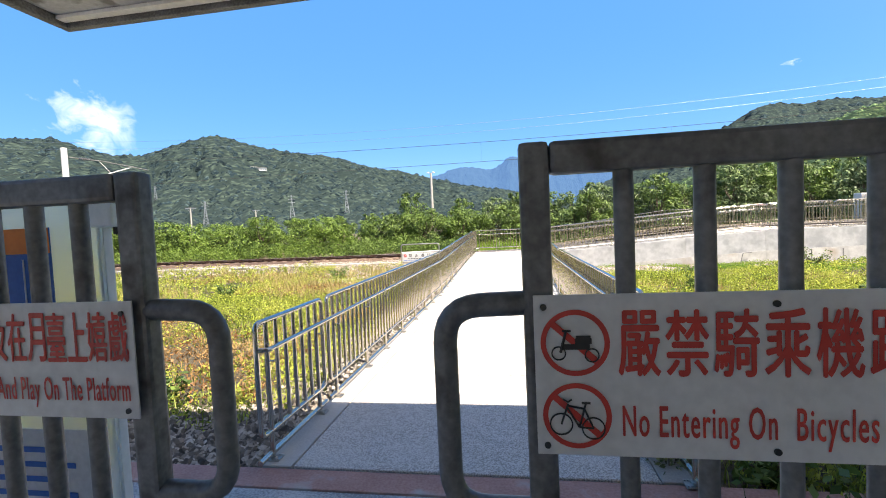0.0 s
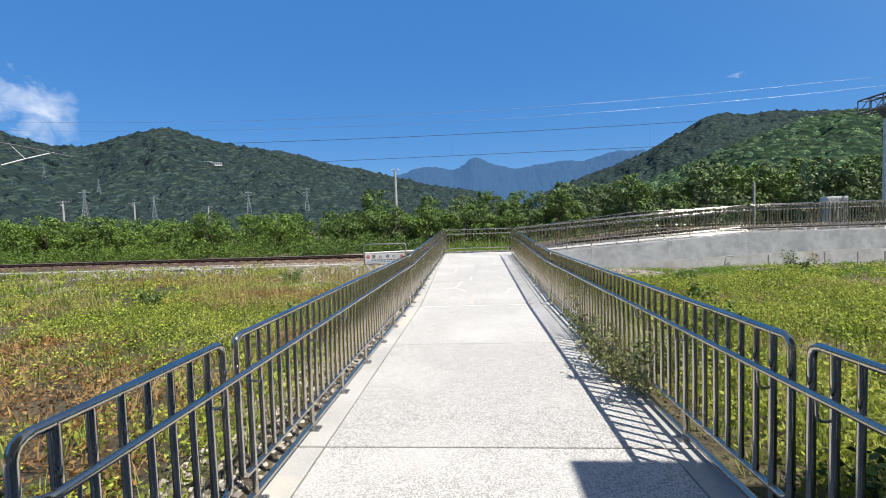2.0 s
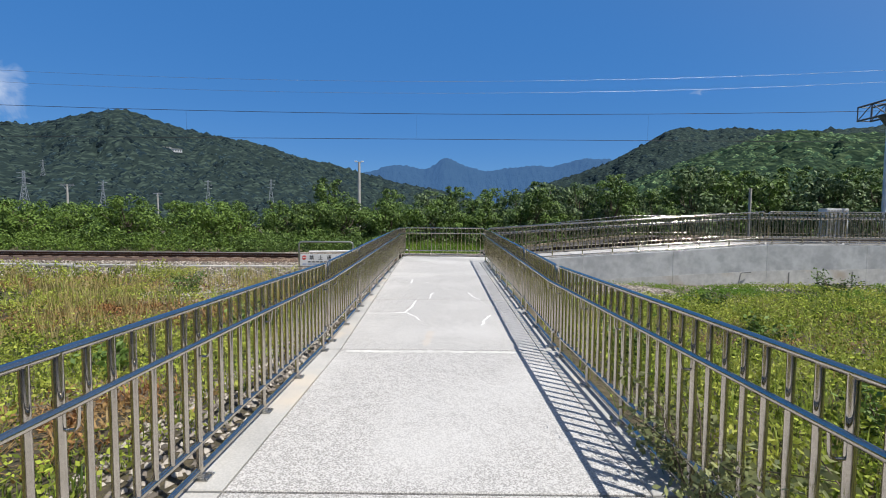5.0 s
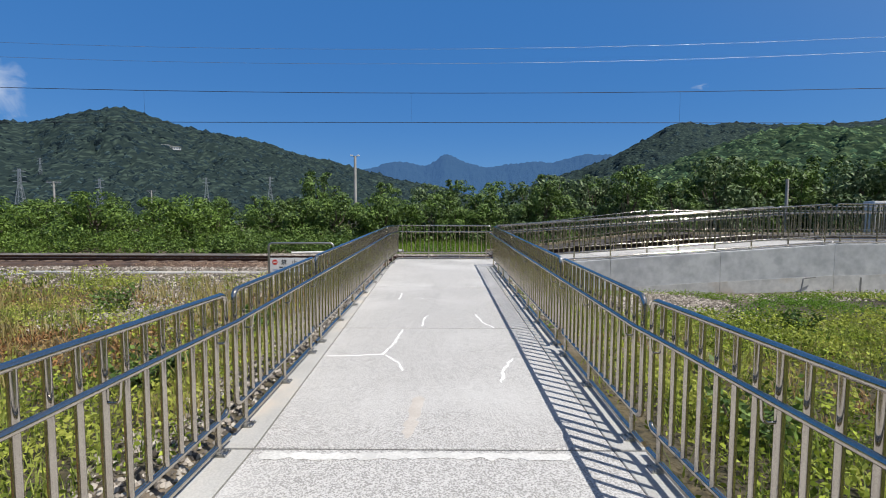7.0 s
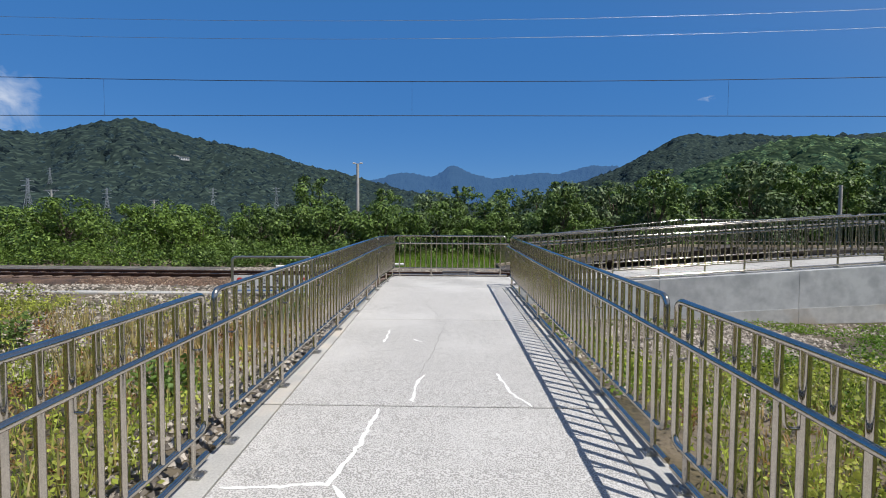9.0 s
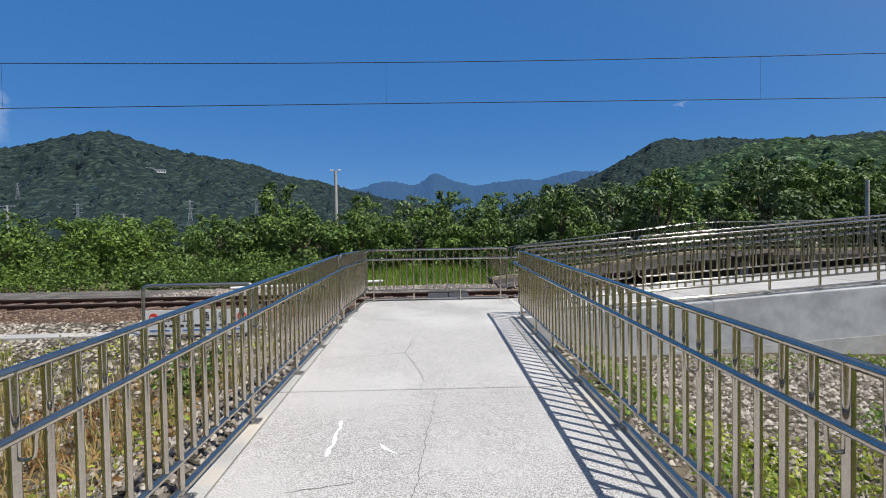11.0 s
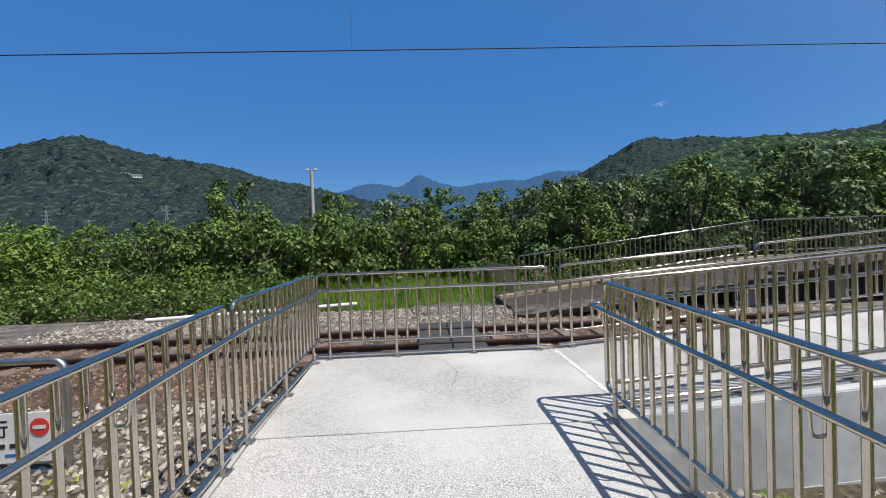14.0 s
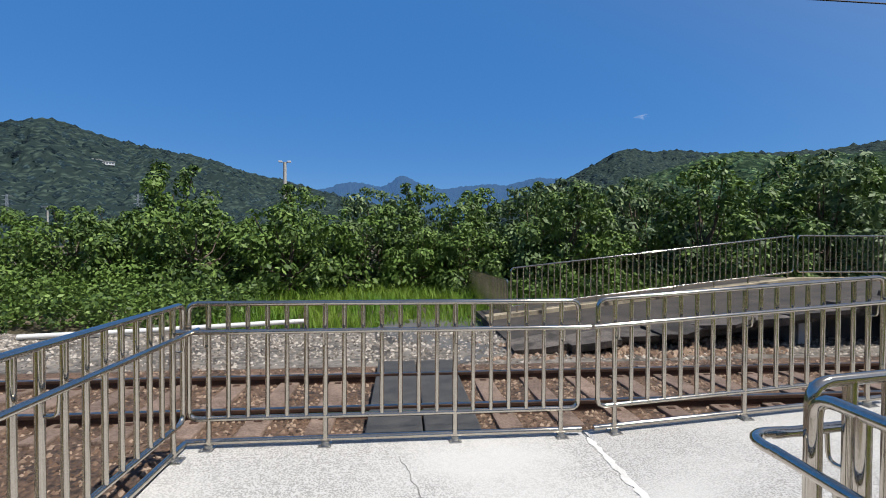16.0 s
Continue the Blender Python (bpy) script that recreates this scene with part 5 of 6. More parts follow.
def gate(x0, x1, mirror):
    """A barred swing gate with a bent handle loop at its free edge. x0 is the free edge."""
    s = -1 if mirror else 1
    w = abs(x1 - x0)
    low, high = STATION_Z + 0.10, 1.650
    root = empty("station_gate", pose(x0, 0.88, 0), "weathered grey galvanised steel barred gate", "gate", "station gates")

    def bx(a, b, *rest):
        return boxed(min(s * a, s * b), max(s * a, s * b), *rest)
    part("stile", bx(0, 0.056, -0.024, 0.024, low, high, 0.010), GALV, root)
    part("stile", bx(w - 0.056, w, -0.024, 0.024, low, high, 0.010), GALV, root)
    part("top_rail", bx(0.057, w - 0.057, -0.024, 0.024, high - 0.062, high - 0.001, 0.010), GALV, root)
    part("bottom_rail", bx(0.057, w - 0.057, -0.024, 0.024, low, low + 0.06, 0.010), GALV, root)
    bar = mesh_of("bar", tube(bmesh.new(), [(0, 0, low + 0.055), (0, 0, high - 0.055)], 0.0185, 10), GALV, True)
    first, step = (0.172, 0.120) if mirror else (0.190, 0.140)
    for k in range(int((w - 0.10 - first) / step) + 1):
        piece("bar", bar, root, pose(s * (first + k * step), 0, 0))
    loop = rounded([(s * 0.01, 0, 1.345), (-s * 0.157, 0, 1.340), (-s * 0.157, 0, 0.93), (s * 0.01, 0, 0.93)], 0.075, 6)
    part("handle", tube(bmesh.new(), loop, 0.024, 12), GALV, root, "bent tube handle loop")
    part("hinge_post", bx(w + 0.03, w + 0.12, -0.045, 0.045, STATION_Z, high + 0.05, 0.008), GALV, root)
    for z in (0.2, 1.2):
        part("hinge", tube(bmesh.new(), [(s * (w + 0.015), -0.02, z), (s * (w + 0.015), -0.02, z + 0.1)], 0.014, 8), GALV, root)
    return root


gate_east = gate(0.012, 1.80, False)
gate_west = gate(-0.80, -2.55, True)


def gate_sign_east():
    root = empty("warning_sign", pose(0.029, 0.836, 1.068), "white metal warning sign with red lettering fixed to the gate", "sign")
    part("sheet", boxed(0, 1.30, -0.002, 0.002, 0, 0.298, 0.001), SIGN_WHITE, root)
    for z, kind in ((0.210, "scooter"), (0.075, "bicycle")):
        ringo = part("prohibition_ring", ring_bm(0.061, 0.0095, -0.0045), SIGN_RED, root, "red prohibition ring")
        ringo.location = (0.072, 0, z)
        bar = bmesh.new()
        box(bar, -0.054, 0.054, -0.0050, -0.0046, -0.006, 0.006)
        bmesh.ops.rotate(bar, verts=bar.verts, cent=(0, 0, 0), matrix=Matrix.Rotation(radians(42), 3, "Y"))
        slash = part("slash", bar, SIGN_RED, ringo)
        bm = bmesh.new()
        wheels = ((-0.034, -0.022), (0.034, -0.026)) if kind == "scooter" else ((-0.033, -0.018), (0.033, -0.026))
        rad = 0.014 if kind == "scooter" else 0.023
        for wx, wz in wheels:
            for k in range(20):
                a, b = k * math.tau / 20, (k + 1) * math.tau / 20
                tube(bm, [(wx + rad * math.cos(a), -0.0052, wz + rad * math.sin(a)), (wx + rad * math.cos(b), -0.0052, wz + rad * math.sin(b))], 0.0018, 4)
        if kind == "scooter":
            box(bm, -0.024, 0.030, -0.0056, -0.0050, -0.014, -0.002)
            box(bm, 0.000, 0.034, -0.0056, -0.0050, -0.002, 0.010)
            tube(bm, [(-0.030, -0.0052, -0.02), (-0.018, -0.0052, 0.026)], 0.003, 5)
            tube(bm, [(-0.026, -0.0052, 0.026), (-0.008, -0.0052, 0.026)], 0.0025, 5)
            box(bm, 0.002, 0.032, -0.0058, -0.0050, 0.010, 0.016)
        else:
            for p, q in (((-0.033, -0.018), (-0.018, 0.026)), ((-0.020, 0.018), (0.004, -0.024)), ((0.004, -0.024), (0.018, 0.026)), ((-0.019, 0.022), (0.015, 0.016)), ((0.015, 0.016), (0.033, -0.026)), ((0.004, -0.024), (0.033, -0.026))):
                tube(bm, [(p[0], -0.0052, p[1]), (q[0], -0.0052, q[1])], 0.0022, 5)
            tube(bm, [(-0.028, -0.0052, 0.036), (-0.018, -0.0052, 0.030), (-0.010, -0.0052, 0.036)], 0.002, 5)
            box(bm, 0.010, 0.028, -0.0056, -0.0050, 0.026, 0.031)
        for v in bm.verts:
            v.co.x, v.co.z = v.co.x * 0.86, v.co.z * 0.86
        part("pictogram", bm, SIGN_BLACK, ringo, "black vehicle pictogram")
    for k, ch in enumerate("嚴禁騎乘機踏"):
        lettering(ch, 0.116, 0.069, SIGN_RED, root, pose(0.148 + 0.0795 * k, -0.0042, 0.151, 90, 0, 0), bold=0.0017)
    lettering("No Entering On  Bicycles", 0.074, 0.405, SIGN_RED, root, pose(0.152, -0.0042, 0.022, 90, 0, 0), bold=0.0007, space=1.14)
    for x, z in ((0.018, 0.276), (0.018, 0.018), (0.405, 0.276), (0.405, 0.018), (1.28, 0.276), (1.28, 0.018)):
        part("screw", tube(bmesh.new(), [(x, -0.006, z), (x, 0.0, z)], 0.006, 10), SIGN_BLACK, root)


gate_sign_east()


def gate_sign_west():
    root = empty("warning_sign", pose(-0.818, 0.842, 1.112), "white metal warning sign with red lettering fixed to the gate", "sign")
    part("sheet", boxed(-1.05, 0, -0.002, 0.002, 0, 0.259, 0.001), SIGN_WHITE, root)
    for k, ch in enumerate("及在月臺上嬉戲"):
        lettering(ch, 0.108, 0.047, SIGN_RED, root, pose(-0.375 + 0.0525 * k, -0.0042, 0.128, 90, 0, 0), bold=0.0013)
    lettering("And Play On The Platform", 0.068, 0.345, SIGN_RED, root, pose(-0.362, -0.0042, 0.024, 90, 0, 0), bold=0.0006, space=1.1)
    for x, z in ((-0.025, 0.232), (-0.025, 0.018), (-1.03, 0.232), (-1.03, 0.018)):
        part("screw", tube(bmesh.new(), [(x, -0.006, z), (x, 0.0, z)], 0.006, 10), SIGN_BLACK, root)


gate_sign_west()


def frosted(name, colour):
    """A frosted acrylic sheet through which the daylight beyond shows as a pale blur."""
    m, n, l, p = nodes_of(name)
    p.inputs["Base Color"].default_value, p.inputs["Roughness"].default_value = (*colour, 1), 0.55
    p.inputs["Transmission Weight"].default_value, p.inputs["IOR"].default_value = 0.85, 1.25
    return m


OPAL = frosted("frosted acrylic sheet", (0.93, 0.98, 0.97))


def info_stand():
    root = empty("information_stand", pose(-1.75, 1.36, STATION_Z), "pale grey upright information stand with a route poster", "stand")
    part("body", boxed(-0.60, 0.33, -0.006, 0.006, 0.03, 1.97, 0.002), OPAL, root, "frosted pale acrylic sheet")
    for x in (-0.60, 0.305):
        part("upright", boxed(x, x + 0.025, 0.008, 0.045, 0.03, 1.97, 0.004), PALE_PAINT, root)
    part("foot", boxed(-0.62, 0.36, -0.2, 0.2, 0, 0.03, 0.005), GALV, root)
    poster = part("poster", boxed(-0.45, 0.13, -0.012, -0.008, 1.28, 1.89), SIGN_BLUE, root, "blue route poster with an orange header")
    part("header", boxed(-0.45, 0.13, -0.016, -0.0135, 1.80, 1.89), SIGN_ORANGE, poster)
    part("route_line", boxed(0.012, 0.018, -0.0155, -0.0135, 1.33, 1.78), SIGN_WHITE, poster)
    for k in range(7):
        part("text_bar", boxed(0.045, 0.10, -0.0155, -0.0135, 1.36 + k * 0.06, 1.385 + k * 0.06), SIGN_WHITE if k % 2 else YELLOW, poster)
        part("text_bar", boxed(-0.38, -0.06 - 0.05 * (k % 3), -0.0155, -0.0135, 1.36 + k * 0.06, 1.38 + k * 0.06), SIGN_WHITE, poster)
    notice_sheet = part("notice", boxed(-0.45, 0.22, -0.012, -0.008, 0.85, 1.16), SIGN_WHITE, root, "white paper notice")
    for k in range(4):
        part("text_bar", boxed(-0.40, 0.16 - 0.06 * (k % 2), -0.0155, -0.0135, 0.91 + k * 0.055, 0.93 + k * 0.055), SIGN_BLUE, notice_sheet)
    part("arm", boxed(0.332, 0.425, -0.05, 0.05, 1.88, 1.97, 0.010), PALE_PAINT, root, "pale box projecting from the top")
    part("lens", tube(bmesh.new(), [(0.405, 0.0, 1.855), (0.405, 0.0, 1.88)], 0.018, 12), SIGN_BLACK, root)


info_stand()


# ---- grass and weeds ----
def meadow(name, n, xr, yr, height, width, material, label, seed, keep=None, lean=0.45):
    rng = np.random.default_rng(seed)
    tufts = max(1, n // 9)
    cx, cy = rng.uniform(*xr, tufts), rng.uniform(*yr, tufts)
    if keep is not None:
        ok = keep(cx, cy, rng)
        cx, cy = cx[ok], cy[ok]
    hs = rng.uniform(0.6, 1.4, len(cx))
    x = np.repeat(cx, 9) + rng.normal(0, 0.06, len(cx) * 9)
    y = np.repeat(cy, 9) + rng.normal(0, 0.06, len(cx) * 9)
    h = height * np.repeat(hs, 9)
    v, f = blade_arrays(rng, x, y, ground_z(x, y) - 0.02, h, width, lean)
    tagged(new(name, from_arrays(name, v, f, material)), label, "grass", kind="stuff")


def patchy(scale, level, seed, sign=1):
    def keep(x, y, rng):
        v = np.array([noise.noise(Vector((a * scale, b * scale, seed))) for a, b in zip(x, y)])
        return sign * (v + rng.uniform(-0.15, 0.15, len(x))) > level
    return keep


def clear(side):
    """Grass thins out towards the walkway's gravel strip."""
    def keep(x, y, rng):
        return rng.uniform(0, 1, len(x)) < smooth(0.0, 1.0, (np.abs(x - side) - 0.2) / 0.9)
    return keep


def weeds(name, n, xr, yr, height, leaf, material, label, seed, keep=None, clump=14):
    """Low broad-leaved weeds: clumps of small leaves on the ground."""
    rng = np.random.default_rng(seed)
    k = n // clump
    cx, cy = rng.uniform(*xr, k), rng.uniform(*yr, k)
    if keep is not None:
        ok = keep(cx, cy, rng)
        cx, cy = cx[ok], cy[ok]
    tall = np.repeat(rng.uniform(0.35, 1.3, len(cx)) * height, clump)
    x = np.repeat(cx, clump) + rng.normal(0, 0.10, len(cx) * clump)
    y = np.repeat(cy, clump) + rng.normal(0, 0.10, len(cx) * clump)
    z = ground_z(x, y) + tall * rng.uniform(0.05, 1.0, len(x)) ** 0.7
    v, f = leaf_arrays(rng, np.stack([x, y, z], 1), leaf, -0.25)
    tagged(new(name, from_arrays(name, v, f, material)), label, "weeds", kind="stuff")


DRY_SPOTS = ((-5.6, 6.8, 2.9, 1.9), (-8.8, 8.4, 3.0, 2.0), (-3.7, 9.8, 1.0, 1.6), (-6.5, 14.5, 3.6, 1.8), (-14, 11, 3.4, 2.2), (-4.2, 5.2, 1.2, 0.8), (-4.0, 17.5, 1.6, 2.4), (-11, 18.5, 4.5, 1.5))


def dry(x, y):
    d = np.zeros(len(x))
    for a, b, p, q in DRY_SPOTS:
        d = np.maximum(d, np.exp(-((x - a) / p) ** 2 - ((y - b) / q) ** 2))
    return d


def where_dry(x, y, rng):
    return (dry(x, y) + rng.uniform(-0.3, 0.3, len(x)) > 0.56) & (np.abs(x - WEST) > 0.6)


def where_green(x, y, rng):
    bare = (x > -8.5) & (y > 16.2 + rng.uniform(-1.6, 1.6, len(x))) & (rng.uniform(0, 1, len(x)) < 0.86)
    shade = (y < 4.3 + rng.uniform(-0.5, 0.5, len(x))) & (x > -5.2 + rng.uniform(-0.6, 0.6, len(x)))
    return (dry(x, y) + rng.uniform(-0.35, 0.35, len(x)) < 0.62) & clear(WEST)(x, y, rng) & ~shade & ~bare


WORN_SPOTS = ((5.0, 13.4, 3.0, 1.6), (8.6, 14.6, 3.2, 1.4), (2.6, 15.6, 1.3, 1.6), (4.4, 8.6, 1.3, 0.9), (12, 12, 2.5, 1.2))


def worn(x, y):
    d = np.zeros(len(x))
    for a, b, p, q in WORN_SPOTS:
        d = np.maximum(d, np.exp(-((x - a) / p) ** 2 - ((y - b) / q) ** 2))
    return d


def where_worn(x, y, rng):
    return worn(x, y) + rng.uniform(-0.3, 0.3, len(x)) > 0.5


def where_lush(x, y, rng):
    return (worn(x, y) + rng.uniform(-0.45, 0.45, len(x)) < 0.72) & clear(EAST)(x, y, rng)


meadow("grass", 38000, (-10, -2.25), (2.6, 20.6), 0.20, 0.006, GRASS, "meadow grass mixed with weeds", 31, where_green)
meadow("grass", 16000, (-26, -10), (2.6, 21), 0.24, 0.013, GRASS, "meadow grass mixed with weeds", 32)
weeds("weeds", 100000, (-10, -2.25), (2.6, 20.8), 0.22, 0.052, GRASS_SHORT, "low green broad-leaved weeds", 41, where_green)
weeds("weeds", 30000, (-28, -10), (2.6, 21.5), 0.26, 0.08, GRASS_SHORT, "low green broad-leaved weeds", 42)
meadow("dry_grass", 52000, (-16, -2.6), (3.5, 20.5), 0.13, 0.009, GRASS_DRY, "dry reddish brown grass patches", 33, where_dry, 0.9)
weeds("dry_weeds", 60000, (-16, -2.6), (3.5, 20.5), 0.13, 0.055, GRASS_DRY, "withered brown weeds", 43, where_dry)
meadow("dry_grass", 14000, (-14, -2.6), (12, 20.0), 0.34, 0.007, STRAW, "pale seeding grass stalks", 44, patchy(0.35, 0.05, 2.0), 0.25)
meadow("grass", 42000, (1.35, 9.5), (1.5, 16.5), 0.24, 0.007, GRASS, "green grass below the walkway", 34, where_lush)
meadow("dry_grass", 16000, (1.8, 14), (9, 17.5), 0.14, 0.007, GRASS_DRY, "withered brown grass below the walkway", 48, where_worn, 0.8)
weeds("weeds", 130000, (1.35, 10), (1.5, 17.5), 0.24, 0.056, GRASS_SHORT, "bright green leafy weeds below the walkway", 45, where_lush)
weeds("weeds", 36000, (10, 30), (2, 20.0), 0.26, 0.075, GRASS_SHORT, "bright green leafy weeds below the walkway", 46)
meadow("dry_grass", 14000, (2, 22), (5, 17.5), 0.26, 0.007, STRAW, "pale seeding grass stalks", 47, patchy(0.3, 0.05, 3.0), 0.3)
weeds("weeds", 60000, (1.4, 18), (15.6, 20.6), 0.13, 0.05, GRASS_FRESH, "low weeds on gravel near the ramp wall", 36, patchy(0.5, -0.04, 7.0))
meadow("grass", 15000, (-5.5, 6), (30.2, 36.0), 0.42, 0.013, GRASS_FRESH, "fresh grass verge in front of the trees", 37)
weeds("undergrowth", 32000, (-40, -12), (30.1, 34.5), 0.95, 0.13, LEAF_BRIGHT, "dense leafy undergrowth at the foot of the trees", 49, None, 30)
weeds("undergrowth", 16000, (-12.5, -4.2), (30.6, 34.5), 0.85, 0.13, LEAF, "dense leafy undergrowth at the foot of the trees", 38, None, 30)
weeds("undergrowth", 20000, (2.5, 30), (33.0, 36.0), 0.9, 0.15, LEAF, "tall leafy undergrowth in front of the trees", 39, None, 30)


# creeping shrub that grows through the east fence
def creeper(x, y, z, spread, n, leaf, seed, label):
    rng = np.random.default_rng(seed)
    root = empty("creeping_shrub", pose(x, y, z), label, "shrub")
    pts = []
    for k in range(26):
        a = rng.uniform(0, math.tau)
        tip = np.array([math.cos(a) * spread[0], math.sin(a) * spread[1], spread[2] * rng.uniform(0.35, 1.0)]) * rng.uniform(0.5, 1.0)
        mid = tip * 0.5 + np.array([0, 0, 0.12])
        part("stem", tube(bmesh.new(), [(0, 0, -0.3), tuple(mid), tuple(tip)], 0.006, 4, r_end=0.003), BARK, root)
        t = rng.uniform(0.2, 1.0, (n // 26, 1))
        pts.append((1 - t) ** 2 * np.array([0, 0, -0.1]) + 2 * t * (1 - t) * mid + t ** 2 * tip + rng.normal(0, 0.055, (n // 26, 3)))
    v, f = leaf_arrays(rng, np.concatenate(pts), leaf, 0.1)
    ob = new("leaves", from_arrays("leaves", v, f, LEAF_DUSTY))
    ob.parent = root


creeper(1.14, 6.75, -0.30, (0.74, 1.15, 0.96), 3000, 0.055, 51, "dusty green creeping shrub pushing through the fence bars")
creeper(1.20, 8.4, -0.32, (0.46, 1.0, 0.74), 1900, 0.05, 52, "dusty green creeping shrub pushing through the fence bars")
creeper(1.08, 3.5, -0.32, (0.30, 0.42, 0.28), 480, 0.05, 53, "small green weed growing beside the fence foot")


def bush(x, y, size, seed):
    rng = np.random.default_rng(seed)
    root = empty("weed_bush", pose(x, y, float(ground_z(x, y))), "small leafy green bush growing in the field", "bush", "field bushes")
    pts = []
    for k in range(9):
        a = rng.uniform(0, math.tau)
        tip = np.array([math.cos(a) * 0.6, math.sin(a) * 0.6, rng.uniform(0.5, 1.0)]) * size
        part("stem", tube(bmesh.new(), [(0, 0, -0.05), tuple(tip * 0.55 + np.array([0, 0, 0.1 * size])), tuple(tip)], 0.008, 4, r_end=0.003), BARK, root)
        t = rng.uniform(0.25, 1.05, (45, 1))
        pts.append(t * tip + rng.normal(0, 0.13 * size, (45, 3)))
    v, f = leaf_arrays(rng, np.concatenate(pts), 0.085, 0.15)
    ob = new("leaves", from_arrays("leaves", v, f, LEAF))
    ob.parent = root


for k, (x, y, size) in enumerate(((11.3, 19.2, 0.75), (3.4, 9.5, 0.5), (2.2, 12.2, 0.55), (4.9, 13.0, 0.45), (7.5, 11.0, 0.5), (2.0, 4.6, 0.55), (6.0, 16.4, 0.4), (13.5, 15.5, 0.6), (-3.6, 13.2, 0.5), (-4.6, 11.2, 0.45), (-3.2, 18.6, 0.6), (-7.2, 17.6, 0.6), (-9.5, 13.5, 0.5), (-3.4, 15.6, 0.5), (-5.4, 4.4, 0.5), (-4.2, 4.6, 0.45), (1.75, 3.5, 0.5), (2.5, 3.2, 0.6), (3.3, 3.6, 0.55), (1.7, 2.6, 0.45))):
    bush(x, y, size, 70 + k)


# ---- cracks and repairs in the walkway ----
def streak(name, pts, width, material, label, lift=0.0025, seed=1):
    """A thin irregular ribbon lying on the walkway."""
    rng = random.Random(seed)
    fine = []
    for (x0, y0), (x1, y1) in zip(pts, pts[1:]):
        n = max(2, int(math.hypot(x1 - x0, y1 - y0) / 0.05))
        fine += [(x0 + (x1 - x0) * k / n + rng.uniform(-0.012, 0.012), y0 + (y1 - y0) * k / n + rng.uniform(-0.012, 0.012)) for k in range(n)]
    fine.append(pts[-1])
    bm = bmesh.new()
    left, right = [], []
    for k, (x, y) in enumerate(fine):
        a, b = fine[max(0, k - 1)], fine[min(len(fine) - 1, k + 1)]
        d = Vector((b[0] - a[0], b[1] - a[1])).normalized()
        w = width * rng.uniform(0.5, 1.25) * (0.35 if k in (0, len(fine) - 1) else 1)
        for side, row in ((1, left), (-1, right)):
            px, py = x - d.y * w * side, y + d.x * w * side
            row.append(bm.verts.new((px, py, floor_z(py) + lift)))
    for k in range(len(fine) - 1):
        bm.faces.new((right[k], right[k + 1], left[k + 1], left[k]))
    tagged(part(name, bm, material, walkway), label)


REPAIRS = [[(-1.77, 13.59), (-1.4, 13.61), (-1.12, 13.65), (-1.02, 14.12), (-0.98, 14.72)], [(-1.08, 13.63), (-0.89, 13.36), (-0.83, 13.12)], [(-0.71, 14.85), (-0.71, 15.29), (-0.64, 15.52)],
           [(0.11, 15.6), (0.18, 15.1), (0.33, 14.79)], [(-1.23, 16.69), (-1.23, 17.0), (-1.24, 17.26)], [(0.41, 13.53), (0.27, 13.23), (0.19, 12.82)], [(-0.88, 16.84), (-0.75, 16.71)]]
for k, pts in enumerate(REPAIRS):
    streak("crack_repair", pts, 0.016, SEALANT, "white filled crack in the concrete", 0.0025, k)
for k, pts in enumerate(([(-0.46, 17.71), (-0.58, 16.34), (-0.69, 15.57)], [(-1.39, 16.26), (-0.96, 16.37)], [(-0.56, 18.1), (-0.72, 18.73), (-0.84, 19.15), (-0.79, 19.62), (-0.79, 19.95)], [(-1.72, 19.01), (-1.42, 19.05), (-0.89, 19.15)], [(-0.3, 22.0), (-0.2, 22.6), (-0.35, 23.2)])):
    streak("hairline_crack", pts, 0.0034, HAIR, "dark hairline crack in the concrete", 0.0025, 20 + k)
streak("mortar_patch", [(-1.70, 11.50), (-1.2, 11.49), (-0.4, 11.51), (0.52, 11.50)], 0.05, MORTAR, "pale mortar smeared over a slab joint", 0.0035, 40)


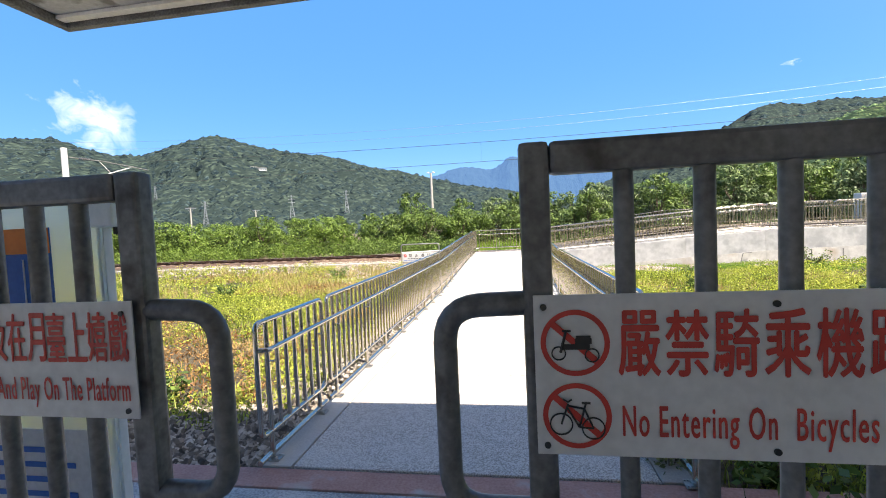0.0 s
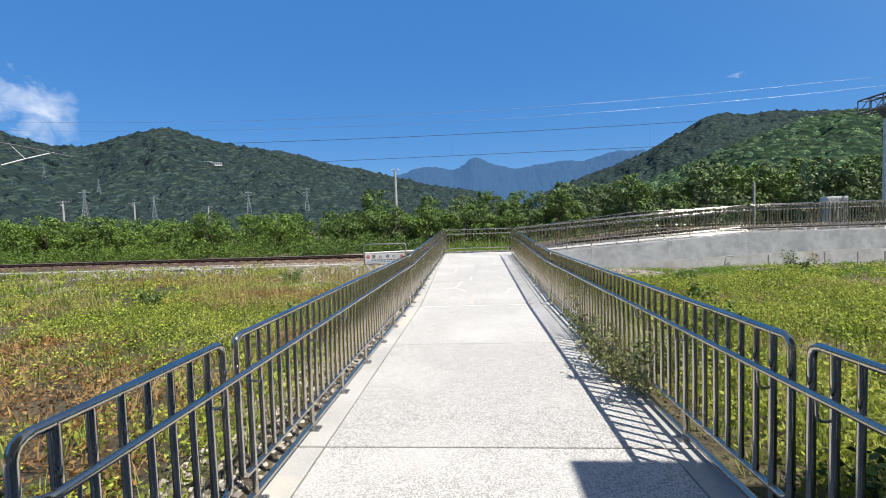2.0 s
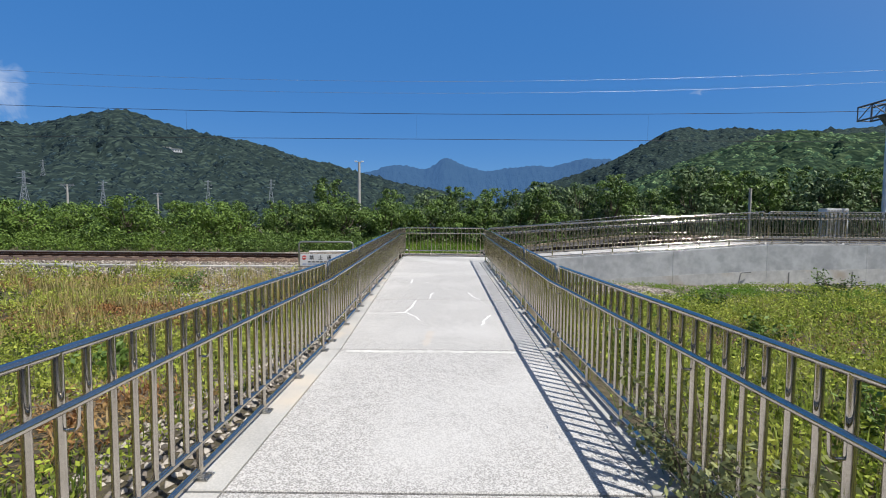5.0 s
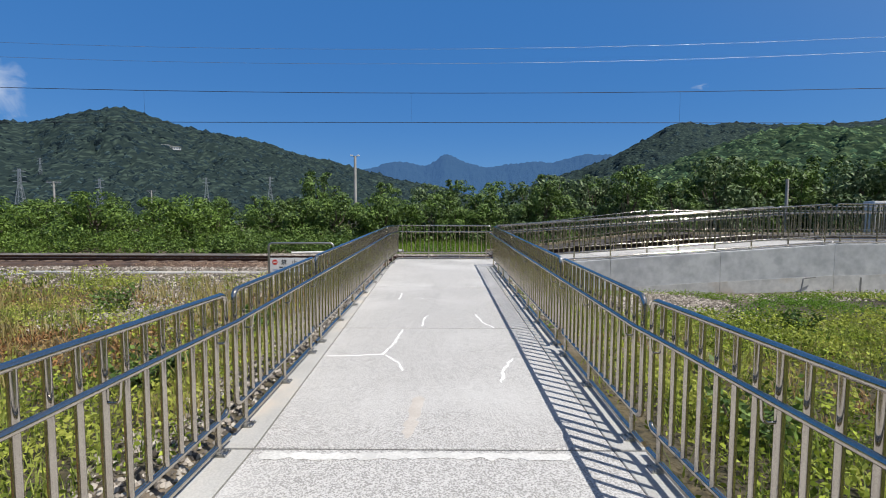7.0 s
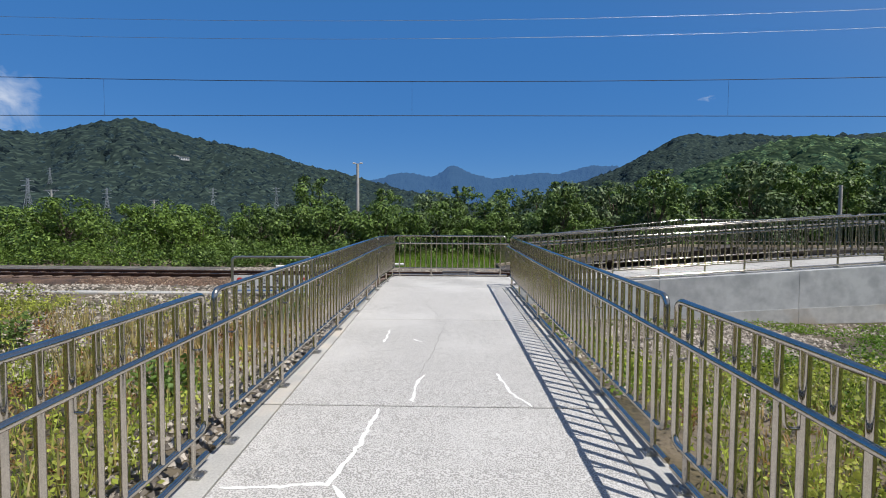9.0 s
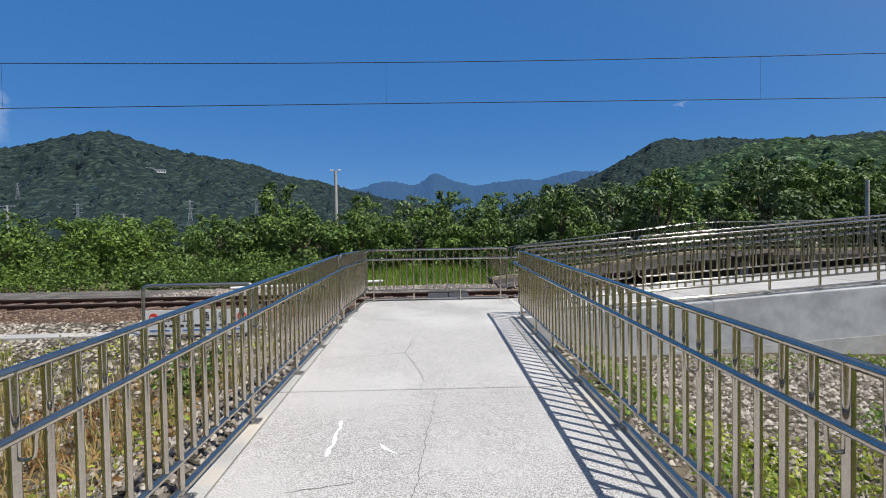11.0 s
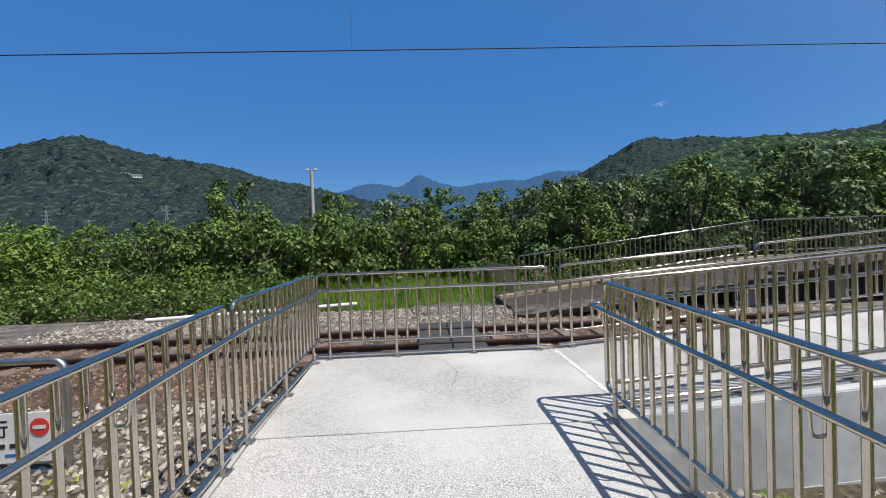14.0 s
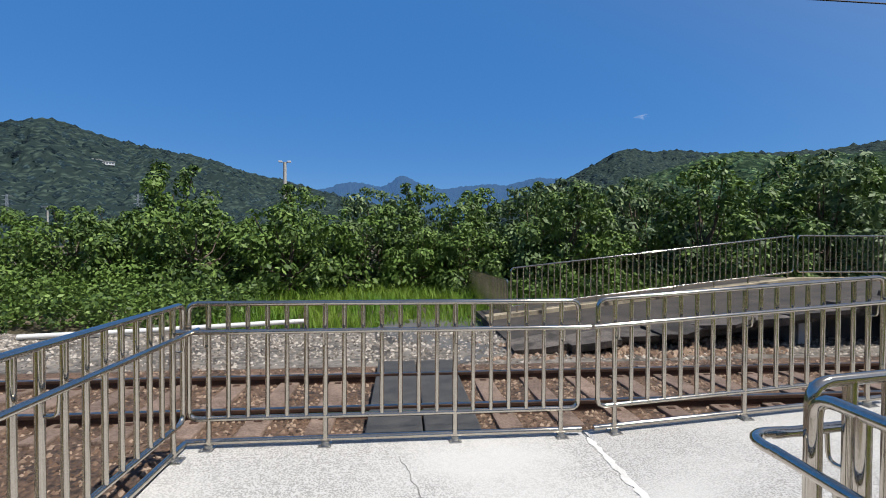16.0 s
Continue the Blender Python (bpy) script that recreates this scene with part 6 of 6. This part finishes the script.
# ---- clouds ----
def vapour(name, seed, scale, cut):
    """Thin white cloud: ragged density inside a soft outline."""
    m, n, l, p = nodes_of(name)
    n.remove(p)
    co = n.new("ShaderNodeTexCoord").outputs["Object"]
    tex = n.new("ShaderNodeTexNoise")
    tex.noise_dimensions = "4D"
    tex.inputs["W"].default_value, tex.inputs["Scale"].default_value = seed, scale
    tex.inputs["Detail"].default_value, tex.inputs["Roughness"].default_value, tex.inputs["Distortion"].default_value = 7, 0.6, 0.8
    l.new(co, tex.inputs["Vector"])
    dist = n.new("ShaderNodeVectorMath")
    dist.operation = "LENGTH"
    l.new(co, dist.inputs[0])
    sub = n.new("ShaderNodeMath")
    sub.operation = "MULTIPLY_ADD"
    sub.inputs[1].default_value = -0.55
    l.new(dist.outputs["Value"], sub.inputs[0])
    l.new(tex.outputs["Fac"], sub.inputs[2])
    mr = n.new("ShaderNodeMapRange")
    mr.inputs["From Min"].default_value, mr.inputs["From Max"].default_value = cut, cut + 0.45
    mr.inputs["To Max"].default_value = 0.75
    l.new(sub.outputs[0], mr.inputs["Value"])
    # The cloud's daylight is put in as emission, no lamp lights it.
    em, tr, mx = n.new("ShaderNodeEmission"), n.new("ShaderNodeBsdfTransparent"), n.new("ShaderNodeMixShader")
    em.inputs["Color"].default_value, em.inputs["Strength"].default_value = (0.85, 0.90, 1.0, 1), 0.85
    l.new(mr.outputs[0], mx.inputs[0])
    l.new(tr.outputs[0], mx.inputs[1])
    l.new(em.outputs[0], mx.inputs[2])
    l.new(mx.outputs[0], n["Material Output"].inputs["Surface"])
    return m


def cloud(az, elevation, width, height, tilt, seed, scale=1.6, cut=0.28):
    far = 4200
    a, e = radians(az), radians(elevation)
    eye = Vector((-0.4, 9, 1.4))
    place = eye + far * Vector((math.sin(a) * math.cos(e), math.cos(a) * math.cos(e), math.sin(e)))
    bm = bmesh.new()
    bmesh.ops.create_grid(bm, x_segments=8, y_segments=8, size=1.0)
    ob = part("cloud", bm, vapour("thin cloud", seed, scale, cut))
    ob.matrix_basis = look(place, eye, tilt) @ Matrix.Diagonal((far * math.tan(radians(width)), far * math.tan(radians(height)), 1, 1))
    ob.visible_shadow = False
    tagged(ob, "thin wispy white cloud in the blue sky", "cloud", kind="structure")


cloud(-46.0, 11.9, 6.8, 4.8, 25, 1.3, 2.3, 0.20)
cloud(-46.5, 9.6, 4.0, 1.0, 8, 4.1)
cloud(-60.0, 11.0, 6.0, 2.0, 5, 2.7)
cloud(28.9, 14.3, 2.0, 0.7, 0, 6.2, 1.6, 0.30)
streak("rust_stain", [(-0.60, 12.5), (-0.64, 12.1), (-0.67, 11.75)], 0.05, RUSTY, "faint rusty stain on the concrete", 0.0025, 45)
streak("mortar_joint", [(1.197, 21.35), (1.20, 22.2), (1.195, 23.4)], 0.03, MORTAR, "pale mortar filling the joint of the ramp", 0.0045, 44)
